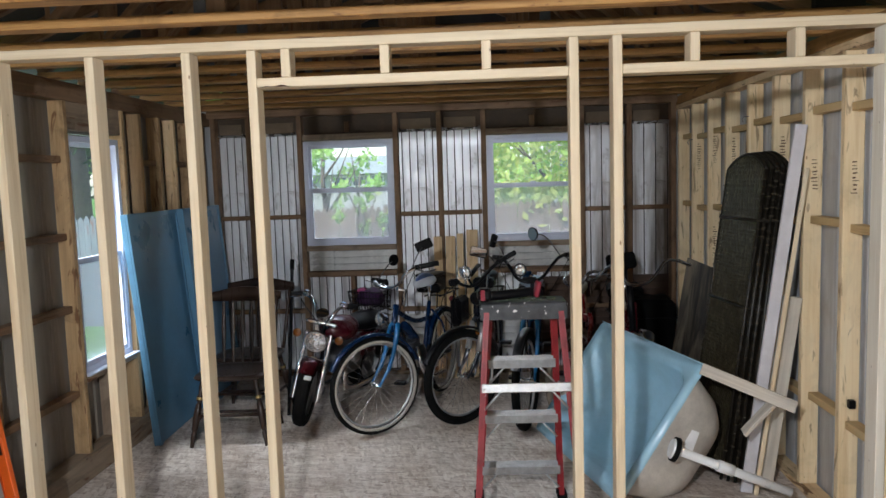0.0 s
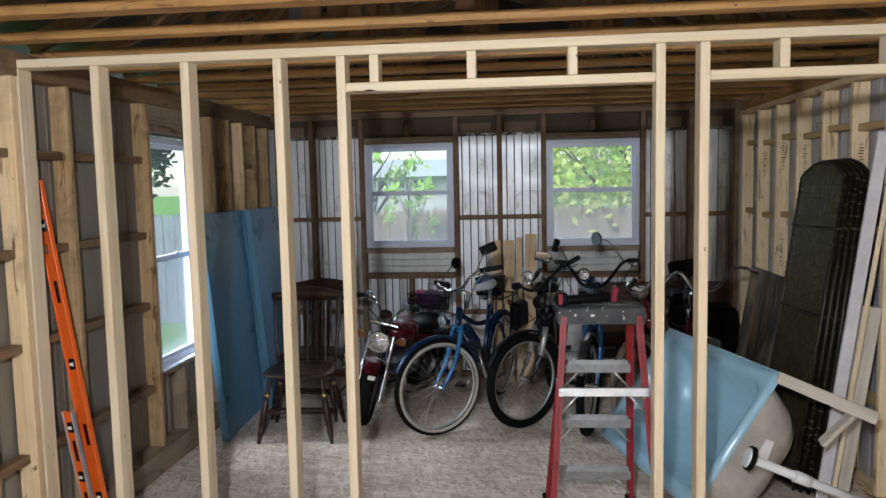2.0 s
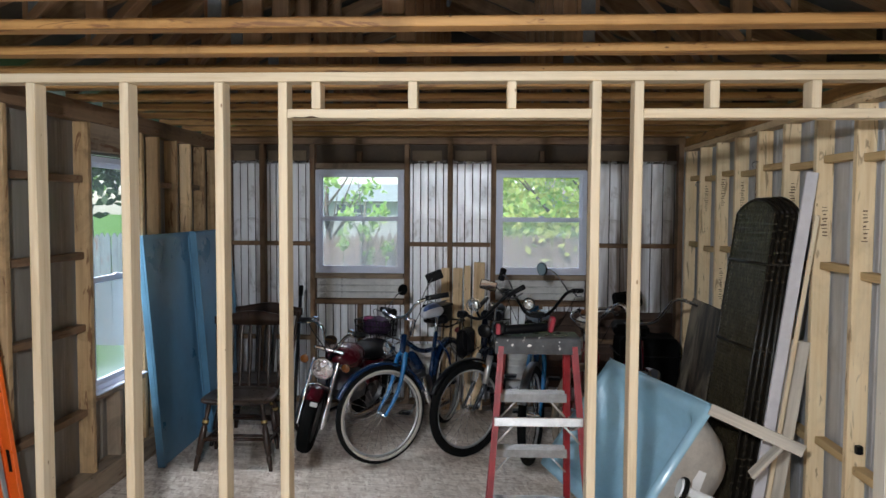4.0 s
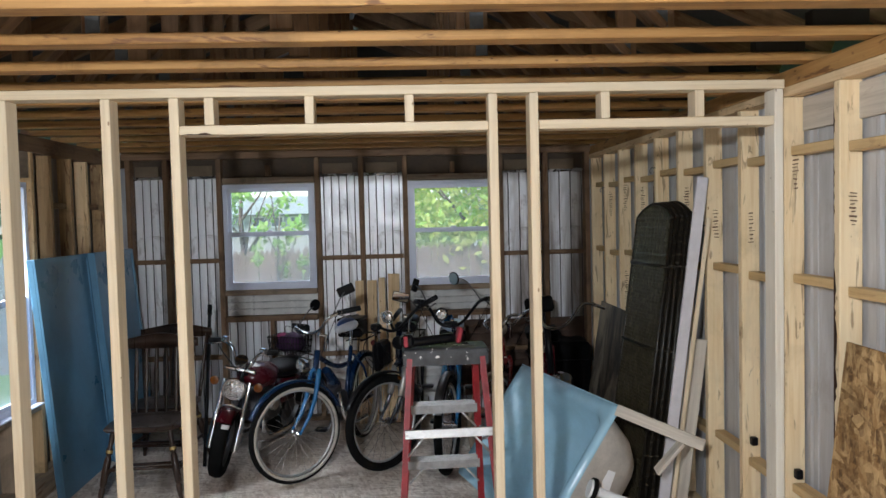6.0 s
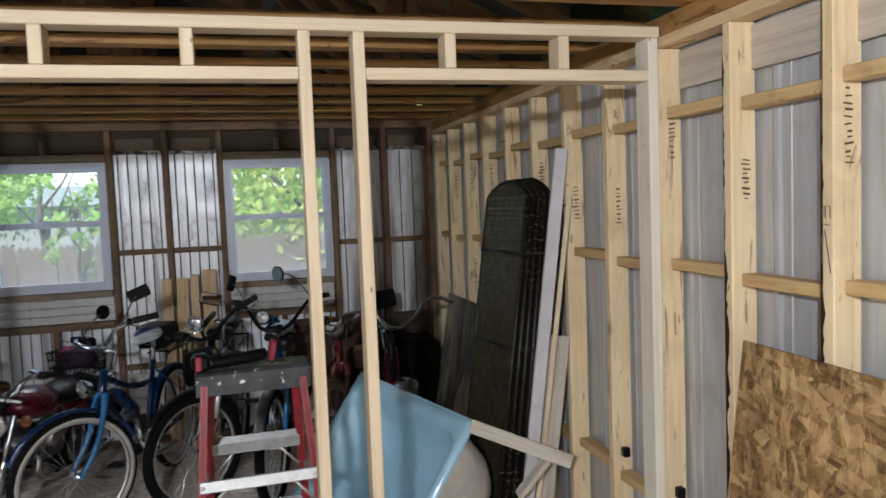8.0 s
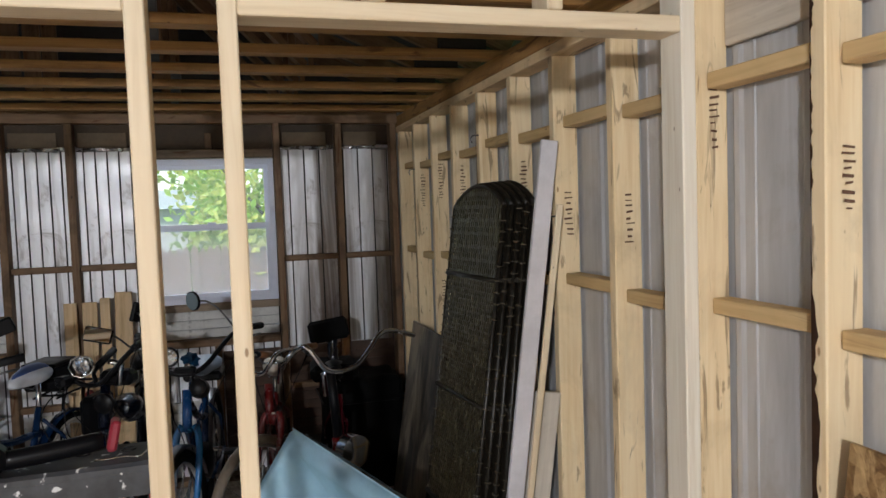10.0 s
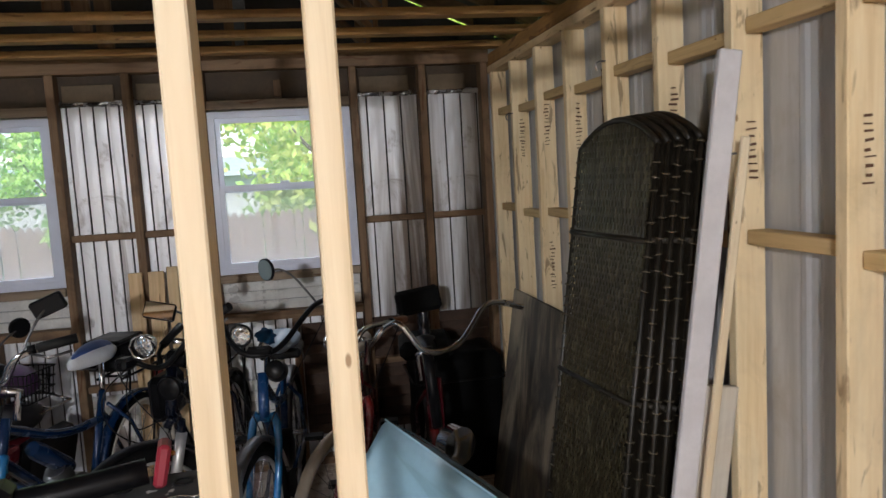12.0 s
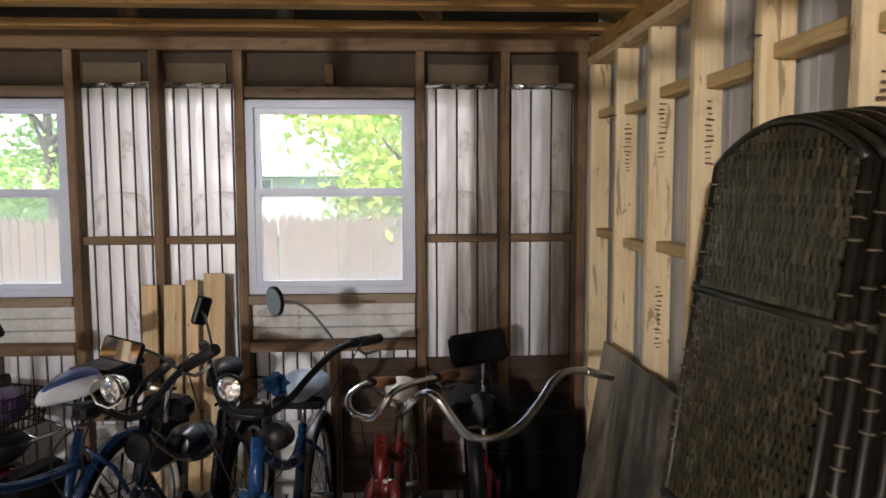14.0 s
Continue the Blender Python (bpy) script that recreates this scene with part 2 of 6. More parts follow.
M = dict(
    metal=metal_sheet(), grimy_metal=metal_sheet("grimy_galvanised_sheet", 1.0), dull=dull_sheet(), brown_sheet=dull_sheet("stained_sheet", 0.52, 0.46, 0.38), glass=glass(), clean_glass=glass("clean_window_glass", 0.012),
    floor=osb("floor_board", (0.34, 0.25, 0.19), (0.67, 0.57, 0.485), (0.88, 0.81, 0.73), 66.0, 0.38),
    osb=osb("strand_board", (0.085, 0.042, 0.015), (0.30, 0.165, 0.06), (0.62, 0.42, 0.20), 46.0, 0.7, 0),
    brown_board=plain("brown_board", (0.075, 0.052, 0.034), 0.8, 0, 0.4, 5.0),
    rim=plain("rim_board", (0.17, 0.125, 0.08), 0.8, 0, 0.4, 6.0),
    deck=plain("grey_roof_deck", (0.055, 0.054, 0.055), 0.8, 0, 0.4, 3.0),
    vinyl=plain("white_vinyl", (0.62, 0.66, 0.79), 0.35, 0, 0.06),
    white=plain("white_paint", (0.78, 0.77, 0.76), 0.45, 0, 0.10),
    siding=plain("white_siding", (0.78, 0.78, 0.76), 0.3, 0.2, 0.25, 5.0),
    foil=plain("foil_insulation", (0.6, 0.6, 0.6), 0.25, 0.9, 0.3, 14.0, 0.8),
    black=plain("black_plastic", (0.005, 0.005, 0.006), 0.36, 0, 0.3, spec=0.16),
    rubber=plain("black_rubber", (0.007, 0.007, 0.007), 0.75, 0, 0.35, 20.0, 0.4, 0.08),
    pale_rubber=plain("pale_tyre_wall", (0.45, 0.42, 0.37), 0.7, 0, 0.2),
    chrome=plain("chrome", (0.72, 0.72, 0.73), 0.13, 1.0, 0.12),
    steel=plain("dull_steel", (0.22, 0.22, 0.23), 0.38, 1.0, 0.3),
    step_alu=plain("worn_step_aluminium", (0.33, 0.33, 0.33), 0.5, 0.7, 0.35, 14.0),
    alu=plain("aluminium", (0.60, 0.60, 0.60), 0.42, 0.85, 0.25, 10.0),
    red=plain("red_fibreglass", (0.26, 0.016, 0.022), 0.45, 0, 0.35, 12.0),
    dark_blue=plain("dark_blue_lacquer", (0.005, 0.022, 0.07), 0.22, 0.1, 0.2),
    blue=plain("blue_lacquer", (0.010, 0.050, 0.155), 0.25, 0.1, 0.2),
    bright_blue=plain("bright_blue_lacquer", (0.014, 0.13, 0.31), 0.25, 0.1, 0.2),
    maroon=plain("maroon_lacquer", (0.08, 0.006, 0.012), 0.22, 0.1, 0.2),
    bikered=plain("red_lacquer", (0.11, 0.008, 0.008), 0.28, 0.0, 0.25),
    navy=plain("dark_lacquer", (0.004, 0.006, 0.014), 0.22, 0.1, 0.2),
    plate=plain("nail_plate", (0.16, 0.18, 0.20), 0.5, 0.7, 0.3, 30.0),
    # black of the heel plates, also used as shade in the wall grooves
    groove_and_plate_black=plain("tar_paper", (0.020, 0.017, 0.014), 0.8, 0, 0.3),
)


# ---------------------------------------------------------------- building helpers
def thing(name, label, category, m=None, group="", kind=""):
    """An empty at a thing's base, to parent its parts."""
    ob = new(name)
    ob.empty_display_size = 0.1
    if m is not None:
        ob.matrix_world = m
    return tagged(ob, label, category, group, kind)


def smooth(bm, angle=35):
    for f in bm.faces:
        f.smooth = True
    lim = radians(angle)
    for e in bm.edges:
        e.smooth = len(e.link_faces) == 2 and e.calc_face_angle(0) < lim


def part(name, bm, mat, parent=None, label="", m=None):
    """Links a bmesh as one mesh object under a thing or a part."""
    me = bpy.data.meshes.new(name)
    bm.to_mesh(me)
    bm.free()
    for mm in mat if isinstance(mat, (list, tuple)) else (mat,):
        me.materials.append(mm)
    ob = new(name, me)
    if parent is not None:
        ob.parent = parent
    if m is not None:
        ob.matrix_basis = m
    if label:
        ob["label"] = label
    return ob


def box_bm(sx, sy, sz, bevel=0.003):
    bm = bmesh.new()
    bmesh.ops.create_cube(bm, size=1.0, matrix=Matrix.Diagonal((sx, sy, sz, 1)))
    if bevel:
        bmesh.ops.bevel(bm, geom=bm.edges[:], offset=min(bevel, 0.3 * min(sx, sy, sz)), segments=1, affect="EDGES")
    return bm


def bar(name, x0, x1, y0, y1, z0, z1, mats, parent, bevel=0.003, label=""):
    """A squared piece between two corners, its grain along its longest side."""
    s = (x1 - x0, y1 - y0, z1 - z0)
    mat = mats[s.index(max(s))] if isinstance(mats, list) else mats
    return part(name, box_bm(*s, bevel), mat, parent, label, pose((x0 + x1) / 2, (y0 + y1) / 2, (z0 + z1) / 2))


def piece(bm, sx, sy, sz, m):
    """Adds a box to a bmesh."""
    bmesh.ops.create_cube(bm, size=1.0, matrix=m @ Matrix.Diagonal((sx, sy, sz, 1)))


def tube(bm, pts, r, sides=8, closed=False, cap=True, round_off=0):
    """Sweeps a circle along points; r is one radius or one per point."""
    P = [Vector(p) for p in pts]
    for _ in range(round_off):
        Q = [] if closed else [P[0]]
        n = len(P)
        for i in range(n if closed else n - 1):
            a, b = P[i], P[(i + 1) % n]
            Q += [a.lerp(b, 0.25), a.lerp(b, 0.75)]
        if not closed:
            Q.append(P[-1])
        P = Q
    n = len(P)
    R = r if isinstance(r, (list, tuple)) else [r] * n
    if len(R) != n:
        R = [R[min(len(R) - 1, int(i * len(R) / n))] for i in range(n)]
    rings, up = [], None
    for i, p in enumerate(P):
        if closed:
            d = P[(i + 1) % n] - P[i - 1]
        else:
            d = P[min(n - 1, i + 1)] - P[max(0, i - 1)]
        d.normalize()
        if up is None:
            up = d.orthogonal().normalized()
        up = (up - d * up.dot(d)).normalized()
        side = d.cross(up)
        rings.append([bm.verts.new(p + R[i] * (math.cos(a) * up + math.sin(a) * side)) for a in (2 * math.pi * k / sides for k in range(sides))])
    for i in range(n if closed else n - 1):
        a, b = rings[i], rings[(i + 1) % n]
        for k in range(sides):
            bm.faces.new((a[k], a[(k + 1) % sides], b[(k + 1) % sides], b[k])).smooth = True
    if cap and not closed:
        bm.faces.new(rings[0][::-1])
        bm.faces.new(rings[-1])
    return bm


def tubes(r, *lines, sides=8, round_off=0):
    bm = bmesh.new()
    for line in lines:
        tube(bm, line, r, sides, round_off=round_off)
    return bm


def lathe(profile, seg=24, m=None):
    """Turns (radius, height) pairs about z."""
    bm = bmesh.new()
    rings = []
    for r, z in profile:
        rings.append([bm.verts.new((r * math.cos(2 * math.pi * k / seg), r * math.sin(2 * math.pi * k / seg), z)) for k in range(seg)])
    for a, b in zip(rings, rings[1:]):
        for k in range(seg):
            bm.faces.new((a[k], a[(k + 1) % seg], b[(k + 1) % seg], b[k]))
    for ring, flip in ((rings[0], True), (rings[-1], False)):
        if profile[0 if flip else -1][0] > 1e-4:
            bm.faces.new(ring[::-1] if flip else ring)
    bmesh.ops.remove_doubles(bm, verts=bm.verts[:], dist=1e-5)
    smooth(bm, 40)
    if m is not None:
        bm.transform(m)
    return bm


def ring_points(r, n, m=None):
    pts = [Vector((r * math.cos(2 * math.pi * k / n), r * math.sin(2 * math.pi * k / n), 0)) for k in range(n)]
    return [m @ p for p in pts] if m is not None else pts


def ribbed(width, height, pitch=0.105, depth=0.012, groove=False):
    """A ribbed metal sheet in the xz plane, ribs upright, facing -y."""
    bm = bmesh.new()
    xs, ys, x = [], [], 0.0
    while x < width:
        for dx, dy in ((0, 0), (0.001, depth), (0.009, depth), (0.010, 0), (pitch * 0.55, -0.001)) if groove else ((0, 0), (0.012, -depth), (0.03, -depth), (0.042, 0), (0.07, 0), (0.074, -0.003), (0.08, -0.003), (0.084, 0)):
            if x + dx <= width:
                xs.append(x + dx), ys.append(dy)
        x += pitch
    xs.append(width), ys.append(0)
    rows = [[bm.verts.new((a, b + d, z)) for a, b in zip(xs, ys)] for z, d in ((0, 0), (height, 0), (height, 0.0015), (0, 0.0015))]
    for lo, hi in zip(rows, rows[1:] + rows[:1]):
        for i in range(len(xs) - 1):
            if groove and ys[i] == depth and ys[i + 1] == depth:
                continue                               # groove left open, so the black sheet behind gives its shade
            bm.faces.new((lo[i], lo[i + 1], hi[i + 1], hi[i]))
    return bm


def lump(sx, sy, sz, seed, rough=0.25, res=3):
    bm = bmesh.new()
    bmesh.ops.create_icosphere(bm, subdivisions=res, radius=1.0)
    for v in bm.verts:
        n = noise.noise(v.co * 1.6 + Vector((seed, 0, 0))) + 0.5 * noise.noise(v.co * 4.1 + Vector((0, seed, 0)))
        v.co = Vector((v.co.x * sx, v.co.y * sy, v.co.z * sz)) * (1 + rough * n)
    smooth(bm, 80)
    return bm


# ---------------------------------------------------------------- the shell
XL, XR, YB, YF, Y0 = -2.30, 1.66, 6.30, 3.07, -2.6      # inner faces of the studs; the partition; the front wall
D = 0.089
T = 0.038
ZP = 2.298                                             # underside of the trusses

floor = thing("floor", "worn grey-brown strand board subfloor with scuffs", "floor", kind="structure")
part("floor_sheet", box_bm(4.4, 9.3, 0.1, 0), M["floor"], floor, "", pose(-0.32, 1.9, -0.05))

# partition of new studs, with two door openings
partition = thing("wall_partition", "open stud partition of pale new pine with two door openings", "stud wall", kind="structure")
F0, F1 = YF, YF + D
bar("top_plate", XL - 0.05, 1.655, F0, F1, 2.224, 2.262, fresh, partition)
for x in (-2.335, -1.97, -1.565, -1.16):
    bar("stud", x, x + T, F0, F1, 0.042, 2.223, fresh, partition)
bar("stud", -0.89, -0.852, F0, F1, 0.0, 2.223, fresh, partition)
for x in (0.402, 0.572, 1.61):
    bar("stud", x, x + T, F0, F1, 0.0, 2.223, whitewood if x > 1 else fresh, partition)
bar("header", -0.851, 0.401, F0, F1, 2.073, 2.111, fresh, partition)
bar("header", 0.611, 1.609, F0, F1, 2.073, 2.111, fresh, partition)
for x in (-0.75, -0.348, 0.058, 0.872, 1.272):
    bar("cripple_stud", x, x + T, F0, F1, 2.112, 2.223, fresh, partition)
bar("bottom_plate", XL + 0.032, -0.84, F0, F1, 0.002, 0.04, fresh, partition)

# right-hand wall: yellow studs, blocks and dull sheet
east = thing("wall_east", "stud wall of knotty yellow pine over dull ribbed sheet", "wall", kind="structure")
ys = [3.09 + 0.398 * k for k in range(-14, 9)]
rng = random.Random(4)
for k, y in enumerate(ys):
    w = rng.uniform(-0.006, 0.006)
    if y > YB - 0.02:
        continue
    bar("stud", XR, XR + D, y + w, y + w + T, 0.04, 2.19, knotty, east)
    if y + 0.4 < YB + 0.1:
        dz = 0.018 * (k % 2)
        for z in (0.48, 1.385, 1.925):
            bar("blocking", XR + 0.022 + rng.uniform(0, 0.01), XR + D - 0.004, y + w + T + 0.002, y + 0.388, z + dz, z + dz + T, blockwood, east)
M["bark"] = plain("dark_bark_edge", (0.085, 0.036, 0.017), 0.85, 0, 0.5, 30.0, 0.6)


def bark_edge(y, z0, z1, w, seed):
    """A ragged strip of bark left along the edge of a stud's face."""
    r = random.Random(seed)
    bm = bmesh.new()
    n = 46
    left, right = [], []
    for i in range(n + 1):
        z = z0 + (z1 - z0) * i / n
        k = w * max(0.12, 0.6 + 0.9 * noise.noise(Vector((seed, z * 7.0, 0))) + 0.35 * r.uniform(-1, 1)) * min(1, 8 * i / n, 8 * (n - i) / n)
        left.append(bm.verts.new((XR - 0.0014, y + T - 0.001, z)))
        right.append(bm.verts.new((XR - 0.0014 - 0.001 * r.random(), y + T - 0.001 - k, z)))
    for i in range(n):
        bm.faces.new((left[i], right[i], right[i + 1], left[i + 1]))
    bmesh.ops.solidify(bm, geom=bm.faces[:], thickness=-0.001)
    part("bark_edge", bm, M["bark"], east, "dark ragged bark left on the stud")


def splinter(x0, x1, seed):
    """A torn, darker strip along the lower front edge of the long header."""
    bm = bmesh.new()
    n = 20
    lo = [bm.verts.new((x0 + (x1 - x0) * i / n, F0 - 0.0012, 2.0735)) for i in range(n + 1)]
    hi = [bm.verts.new((v.co.x, F0 - 0.0016, 2.0735 + 0.008 * max(0.1, 0.5 + noise.noise(Vector((seed, v.co.x * 22.0, 0)))) * min(1, 6 * i / n, 6 * (n - i) / n))) for i, v in enumerate(lo)]
    for i in range(n):
        bm.faces.new((lo[i], lo[i + 1], hi[i + 1], hi[i]))
    bmesh.ops.solidify(bm, geom=bm.faces[:], thickness=-0.001)
    part("torn_edge", bm, M["bark"], partition, "torn darker strip on the header")


splinter(-0.845, -0.71, 4)
bark_edge(2.692, 0.62, 1.60, 0.020, 3)
bark_edge(2.692, 1.66, 2.10, 0.010, 5)
bark_edge(2.294, 0.85, 1.95, 0.014, 8)
bark_edge(3.886, 1.25, 1.75, 0.012, 12)
bark_edge(4.682, 1.45, 2.05, 0.012, 15)
bar("bottom_plate", XR, XR + D, Y0, YB + D, 0.002, 0.039, pine, east)
bar("top_plate", XR, XR + D, Y0, YB + D, 2.191, 2.229, pine, east)
bar("top_plate", XR, XR + D, Y0, YB + D, 2.23, 2.297, chord_wood, east)
bar("rim_board", XR + D - 0.014, XR + D + 0.002, Y0, 3.08, 2.045, 2.18, pale_grey, east)
for y in np.arange(Y0, YB, 0.91):
    part("metal_sheet", ribbed(min(0.91, YB + D - y), 2.28, 0.228, 0.006), M["dull"], east, "", pose(XR + D + 0.012, y + min(0.91, YB + D - y), 0, 0, 0, -90))
bar("outer_skin", XR + D + 0.032, XR + D + 0.06, Y0, YB + 0.2, 0.0, 2.32, M["dull"], east, 0)

# left-hand wall with its window
LW0, LW1, LZ0, LZ1 = 4.20, 4.80, 0.60, 2.0
west = thing("wall_west", "old stud wall with grey ribbed sheet behind it", "wall", kind="structure")
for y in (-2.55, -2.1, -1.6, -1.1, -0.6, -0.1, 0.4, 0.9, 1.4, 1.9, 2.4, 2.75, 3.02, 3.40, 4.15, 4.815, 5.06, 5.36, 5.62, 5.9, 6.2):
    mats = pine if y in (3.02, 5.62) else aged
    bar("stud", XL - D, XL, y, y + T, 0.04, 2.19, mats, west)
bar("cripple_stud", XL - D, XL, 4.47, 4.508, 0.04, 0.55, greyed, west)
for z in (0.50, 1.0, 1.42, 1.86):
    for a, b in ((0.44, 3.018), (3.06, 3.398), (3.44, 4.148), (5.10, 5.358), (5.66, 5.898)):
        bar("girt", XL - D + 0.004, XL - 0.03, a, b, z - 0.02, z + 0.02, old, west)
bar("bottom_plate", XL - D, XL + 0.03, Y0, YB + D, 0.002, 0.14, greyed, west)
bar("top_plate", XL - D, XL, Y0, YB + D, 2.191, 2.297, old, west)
bar("window_header", XL - D + 0.02, XL - 0.01, 4.19, 4.813, 2.03, 2.19, greyed, west)
bar("rough_sill", XL - D, XL, 4.19, 4.813, 0.552, 0.588, greyed, west)
for y0, y1, z0, z1 in ((Y0, 4.19, 0, 2.28), (4.815, YB + D, 0, 2.28), (4.19, 4.815, 0, 0.585), (4.19, 4.815, 2.02, 2.28)):
    y = y0
    while y < y1 - 0.01:
        w = min(0.91, y1 - y)
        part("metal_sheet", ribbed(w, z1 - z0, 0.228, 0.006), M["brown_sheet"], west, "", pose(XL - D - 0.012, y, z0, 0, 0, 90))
        y += w
    bar("outer_skin", XL - D - 0.05, XL - D - 0.02, y0, y1, z0, z1 + 0.04, M["dull"], west, 0)


def screen_mat():
    k = Nodes("insect_mesh", 0.6)
    k.colour((0.62, 0.65, 0.70))
    k.b.inputs["Alpha"].default_value = 0.26
    return k.mat


M["screen"] = screen_mat()


def window(name, w, h, m, rail, label, pane_mat="glass"):
    """A white single-hung window, x across, z up from its sill, facing -y."""
    top = thing(name, label, "window", m, kind="structure")
    f, d = 0.034, 0.07
    bm = bmesh.new()
    for a, b, c, e in ((-w / 2, w / 2, 0, f), (-w / 2, w / 2, h - f, h), (-w / 2, -w / 2 + f, f, h - f), (w / 2 - f, w / 2, f, h - f)):
        piece(bm, b - a, d, e - c, pose((a + b) / 2, 0, (c + e) / 2))
    part("window_frame", bm, M["vinyl"], top)
    for z0, z1, y in ((f, rail + 0.02, -0.012), (rail - 0.02, h - f, 0.016)):
        bm = bmesh.new()
        s = 0.026
        a, b = -w / 2 + f, w / 2 - f
        for p, q, c, e in ((a, b, z0, z0 + s), (a, b, z1 - s, z1), (a, a + s, z0 + s, z1 - s), (b - s, b, z0 + s, z1 - s)):
            piece(bm, q - p, 0.026, e - c, pose((p + q) / 2, y, (c + e) / 2))
        sash = part("sash", bm, M["vinyl"], top)
        pane = part("pane", box_bm(b - a - 2 * s + 0.01, 0.004, z1 - z0 - 2 * s + 0.01, 0), M[pane_mat], sash, "", pose((a + b) / 2, y, (z0 + z1) / 2))
        pane.visible_shadow = False
        if y < 0:
            mesh = part("insect_screen", box_bm(b - a - 0.01, 0.001, z1 - z0 - 0.02, 0), M["screen"], sash, "fine grey insect screen", pose((a + b) / 2, y + 0.045, (z0 + z1) / 2))
            mesh.visible_shadow = False
    part("latch", box_bm(0.05, 0.02, 0.012), M["vinyl"], top, "", pose(0, -0.034, rail + 0.026))
    return top


window("window_1", 0.77, 0.89, pose(-1.095, 6.36, 1.14), 0.47, "white vinyl single-hung window in the metal back wall")
window("window_2", 0.77, 0.89, pose(0.465, 6.36, 1.14), 0.47, "white vinyl single-hung window in the metal back wall")
window("window_3", 0.60, 1.40, pose(XL - D + 0.03, 4.50, 0.60, 0, 0, 90), 0.66, "tall white vinyl window in the old stud wall", "clean_glass")
bar("window_sill", XL - D - 0.02, XL + 0.02, 4.19, 4.813, 0.589, 0.6, M["vinyl"], west)

def gable(parent, y, z0):
    """A triangular gable under the roof."""
    half = (3.292 - z0) / 0.95 * 2.18
    bm = bmesh.new()
    f = bm.faces.new([bm.verts.new(p) for p in ((-0.32 - half, y, z0), (-0.32 + half, y, z0), (-0.32, y, 3.292))])
    ext = bmesh.ops.extrude_face_region(bm, geom=[f])
    bmesh.ops.translate(bm, verts=[g for g in ext["geom"] if isinstance(g, bmesh.types.BMVert)], vec=(0, 0.03, 0))
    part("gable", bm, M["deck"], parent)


# back wall
north = thing("wall_north", "old dark studs over shiny ribbed metal sheet", "wall", kind="structure")
B0, B1 = YB, YB + D
W1, W2 = (-1.48, -0.71), (0.08, 0.85)
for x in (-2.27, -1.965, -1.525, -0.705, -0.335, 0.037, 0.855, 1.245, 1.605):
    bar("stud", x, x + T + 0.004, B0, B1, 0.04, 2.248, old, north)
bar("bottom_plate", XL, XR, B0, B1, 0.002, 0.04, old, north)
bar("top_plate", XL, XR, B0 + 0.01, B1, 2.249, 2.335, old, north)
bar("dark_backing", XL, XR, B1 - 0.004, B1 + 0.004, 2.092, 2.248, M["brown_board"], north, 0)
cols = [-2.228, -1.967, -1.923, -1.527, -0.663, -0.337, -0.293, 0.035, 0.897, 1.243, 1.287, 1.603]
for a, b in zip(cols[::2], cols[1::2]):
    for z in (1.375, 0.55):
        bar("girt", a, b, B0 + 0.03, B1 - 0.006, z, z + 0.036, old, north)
for a, b in (W1, W2):
    bar("rough_sill", a, b, B0 - 0.004, B0 + 0.05, 1.095, 1.137, greyed, north, label="pale rough sill board")
    bar("cripple_sill", a, b, B0 + 0.002, B1, 0.87, 0.915, old, north)
    bar("cripple_stud", (a + b) / 2 - 0.02, (a + b) / 2 + 0.02, B0 + 0.01, B1, 0.04, 0.869, old, north)
    bar("cripple_stud", (a + b) / 2 - 0.02, (a + b) / 2 + 0.02, B0 + 0.01, B1, 2.10, 2.19, old, north)
    bar("head_board", a, b, B0 + 0.02, B1 - 0.02, 2.04, 2.09, greyed, north)
    for k in range(3):
        bm = box_bm(b - a - 0.006, 0.012, 0.055, 0.004)
        part("siding_strip", bm, M["siding"], north, "", pose((a + b) / 2, B1 - 0.018 + 0.004 * (k % 2), 0.945 + 0.058 * k, 8))
for a, b in ((XL, W1[0]), (W1[1], W2[0]), (W2[1], XR)):
    x = a
    while x < b - 0.01:
        w = min(0.45, b - x)
        part("metal_sheet", ribbed(w, 2.09, 0.066 if a < W2[1] - 0.1 else 0.098, 0.006, True), M["metal" if a < W2[1] - 0.1 else "grimy_metal"], north, "", pose(x, B1 + 0.005, 0))
        x += w
for a, b in (W1, W2):
    part("metal_sheet", ribbed(b - a, 0.88, 0.066, 0.006, True), M["metal"], north, "", pose(a, B1 + 0.005, 0))
# black sheets behind the open grooves, in place of the shade inside them
for x0, x1, z1 in ((XL, W1[0], 2.09), (W1[1], W2[0], 2.09), (W2[1], XR, 2.09), (*W1, 0.88), (*W2, 0.88)):
    bar("tar_paper", x0, x1, B1 + 0.0145, B1 + 0.018, 0.0, z1, M["groove_and_plate_black"], north, 0)
rng = random.Random(9)
for a, b in zip(cols[::2], cols[1::2]):
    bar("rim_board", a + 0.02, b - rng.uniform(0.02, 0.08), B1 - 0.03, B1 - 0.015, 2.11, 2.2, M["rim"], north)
    bm = bmesh.new()
    n = 14
    grid = [[bm.verts.new((a + (b - a) * i / n, B1 - 0.012 - 0.02 * rng.random() * (j == 1), 2.085 + 0.015 * j + 0.006 * rng.random())) for i in range(n + 1)] for j in range(3)]
    for j in range(2):
        for i in range(n):
            bm.faces.new((grid[j][i], grid[j][i + 1], grid[j + 1][i + 1], grid[j + 1][i]))
    bmesh.ops.solidify(bm, geom=bm.faces[:], thickness=0.003)
    smooth(bm, 60)
    part("foil_edge", bm, M["foil"], north)
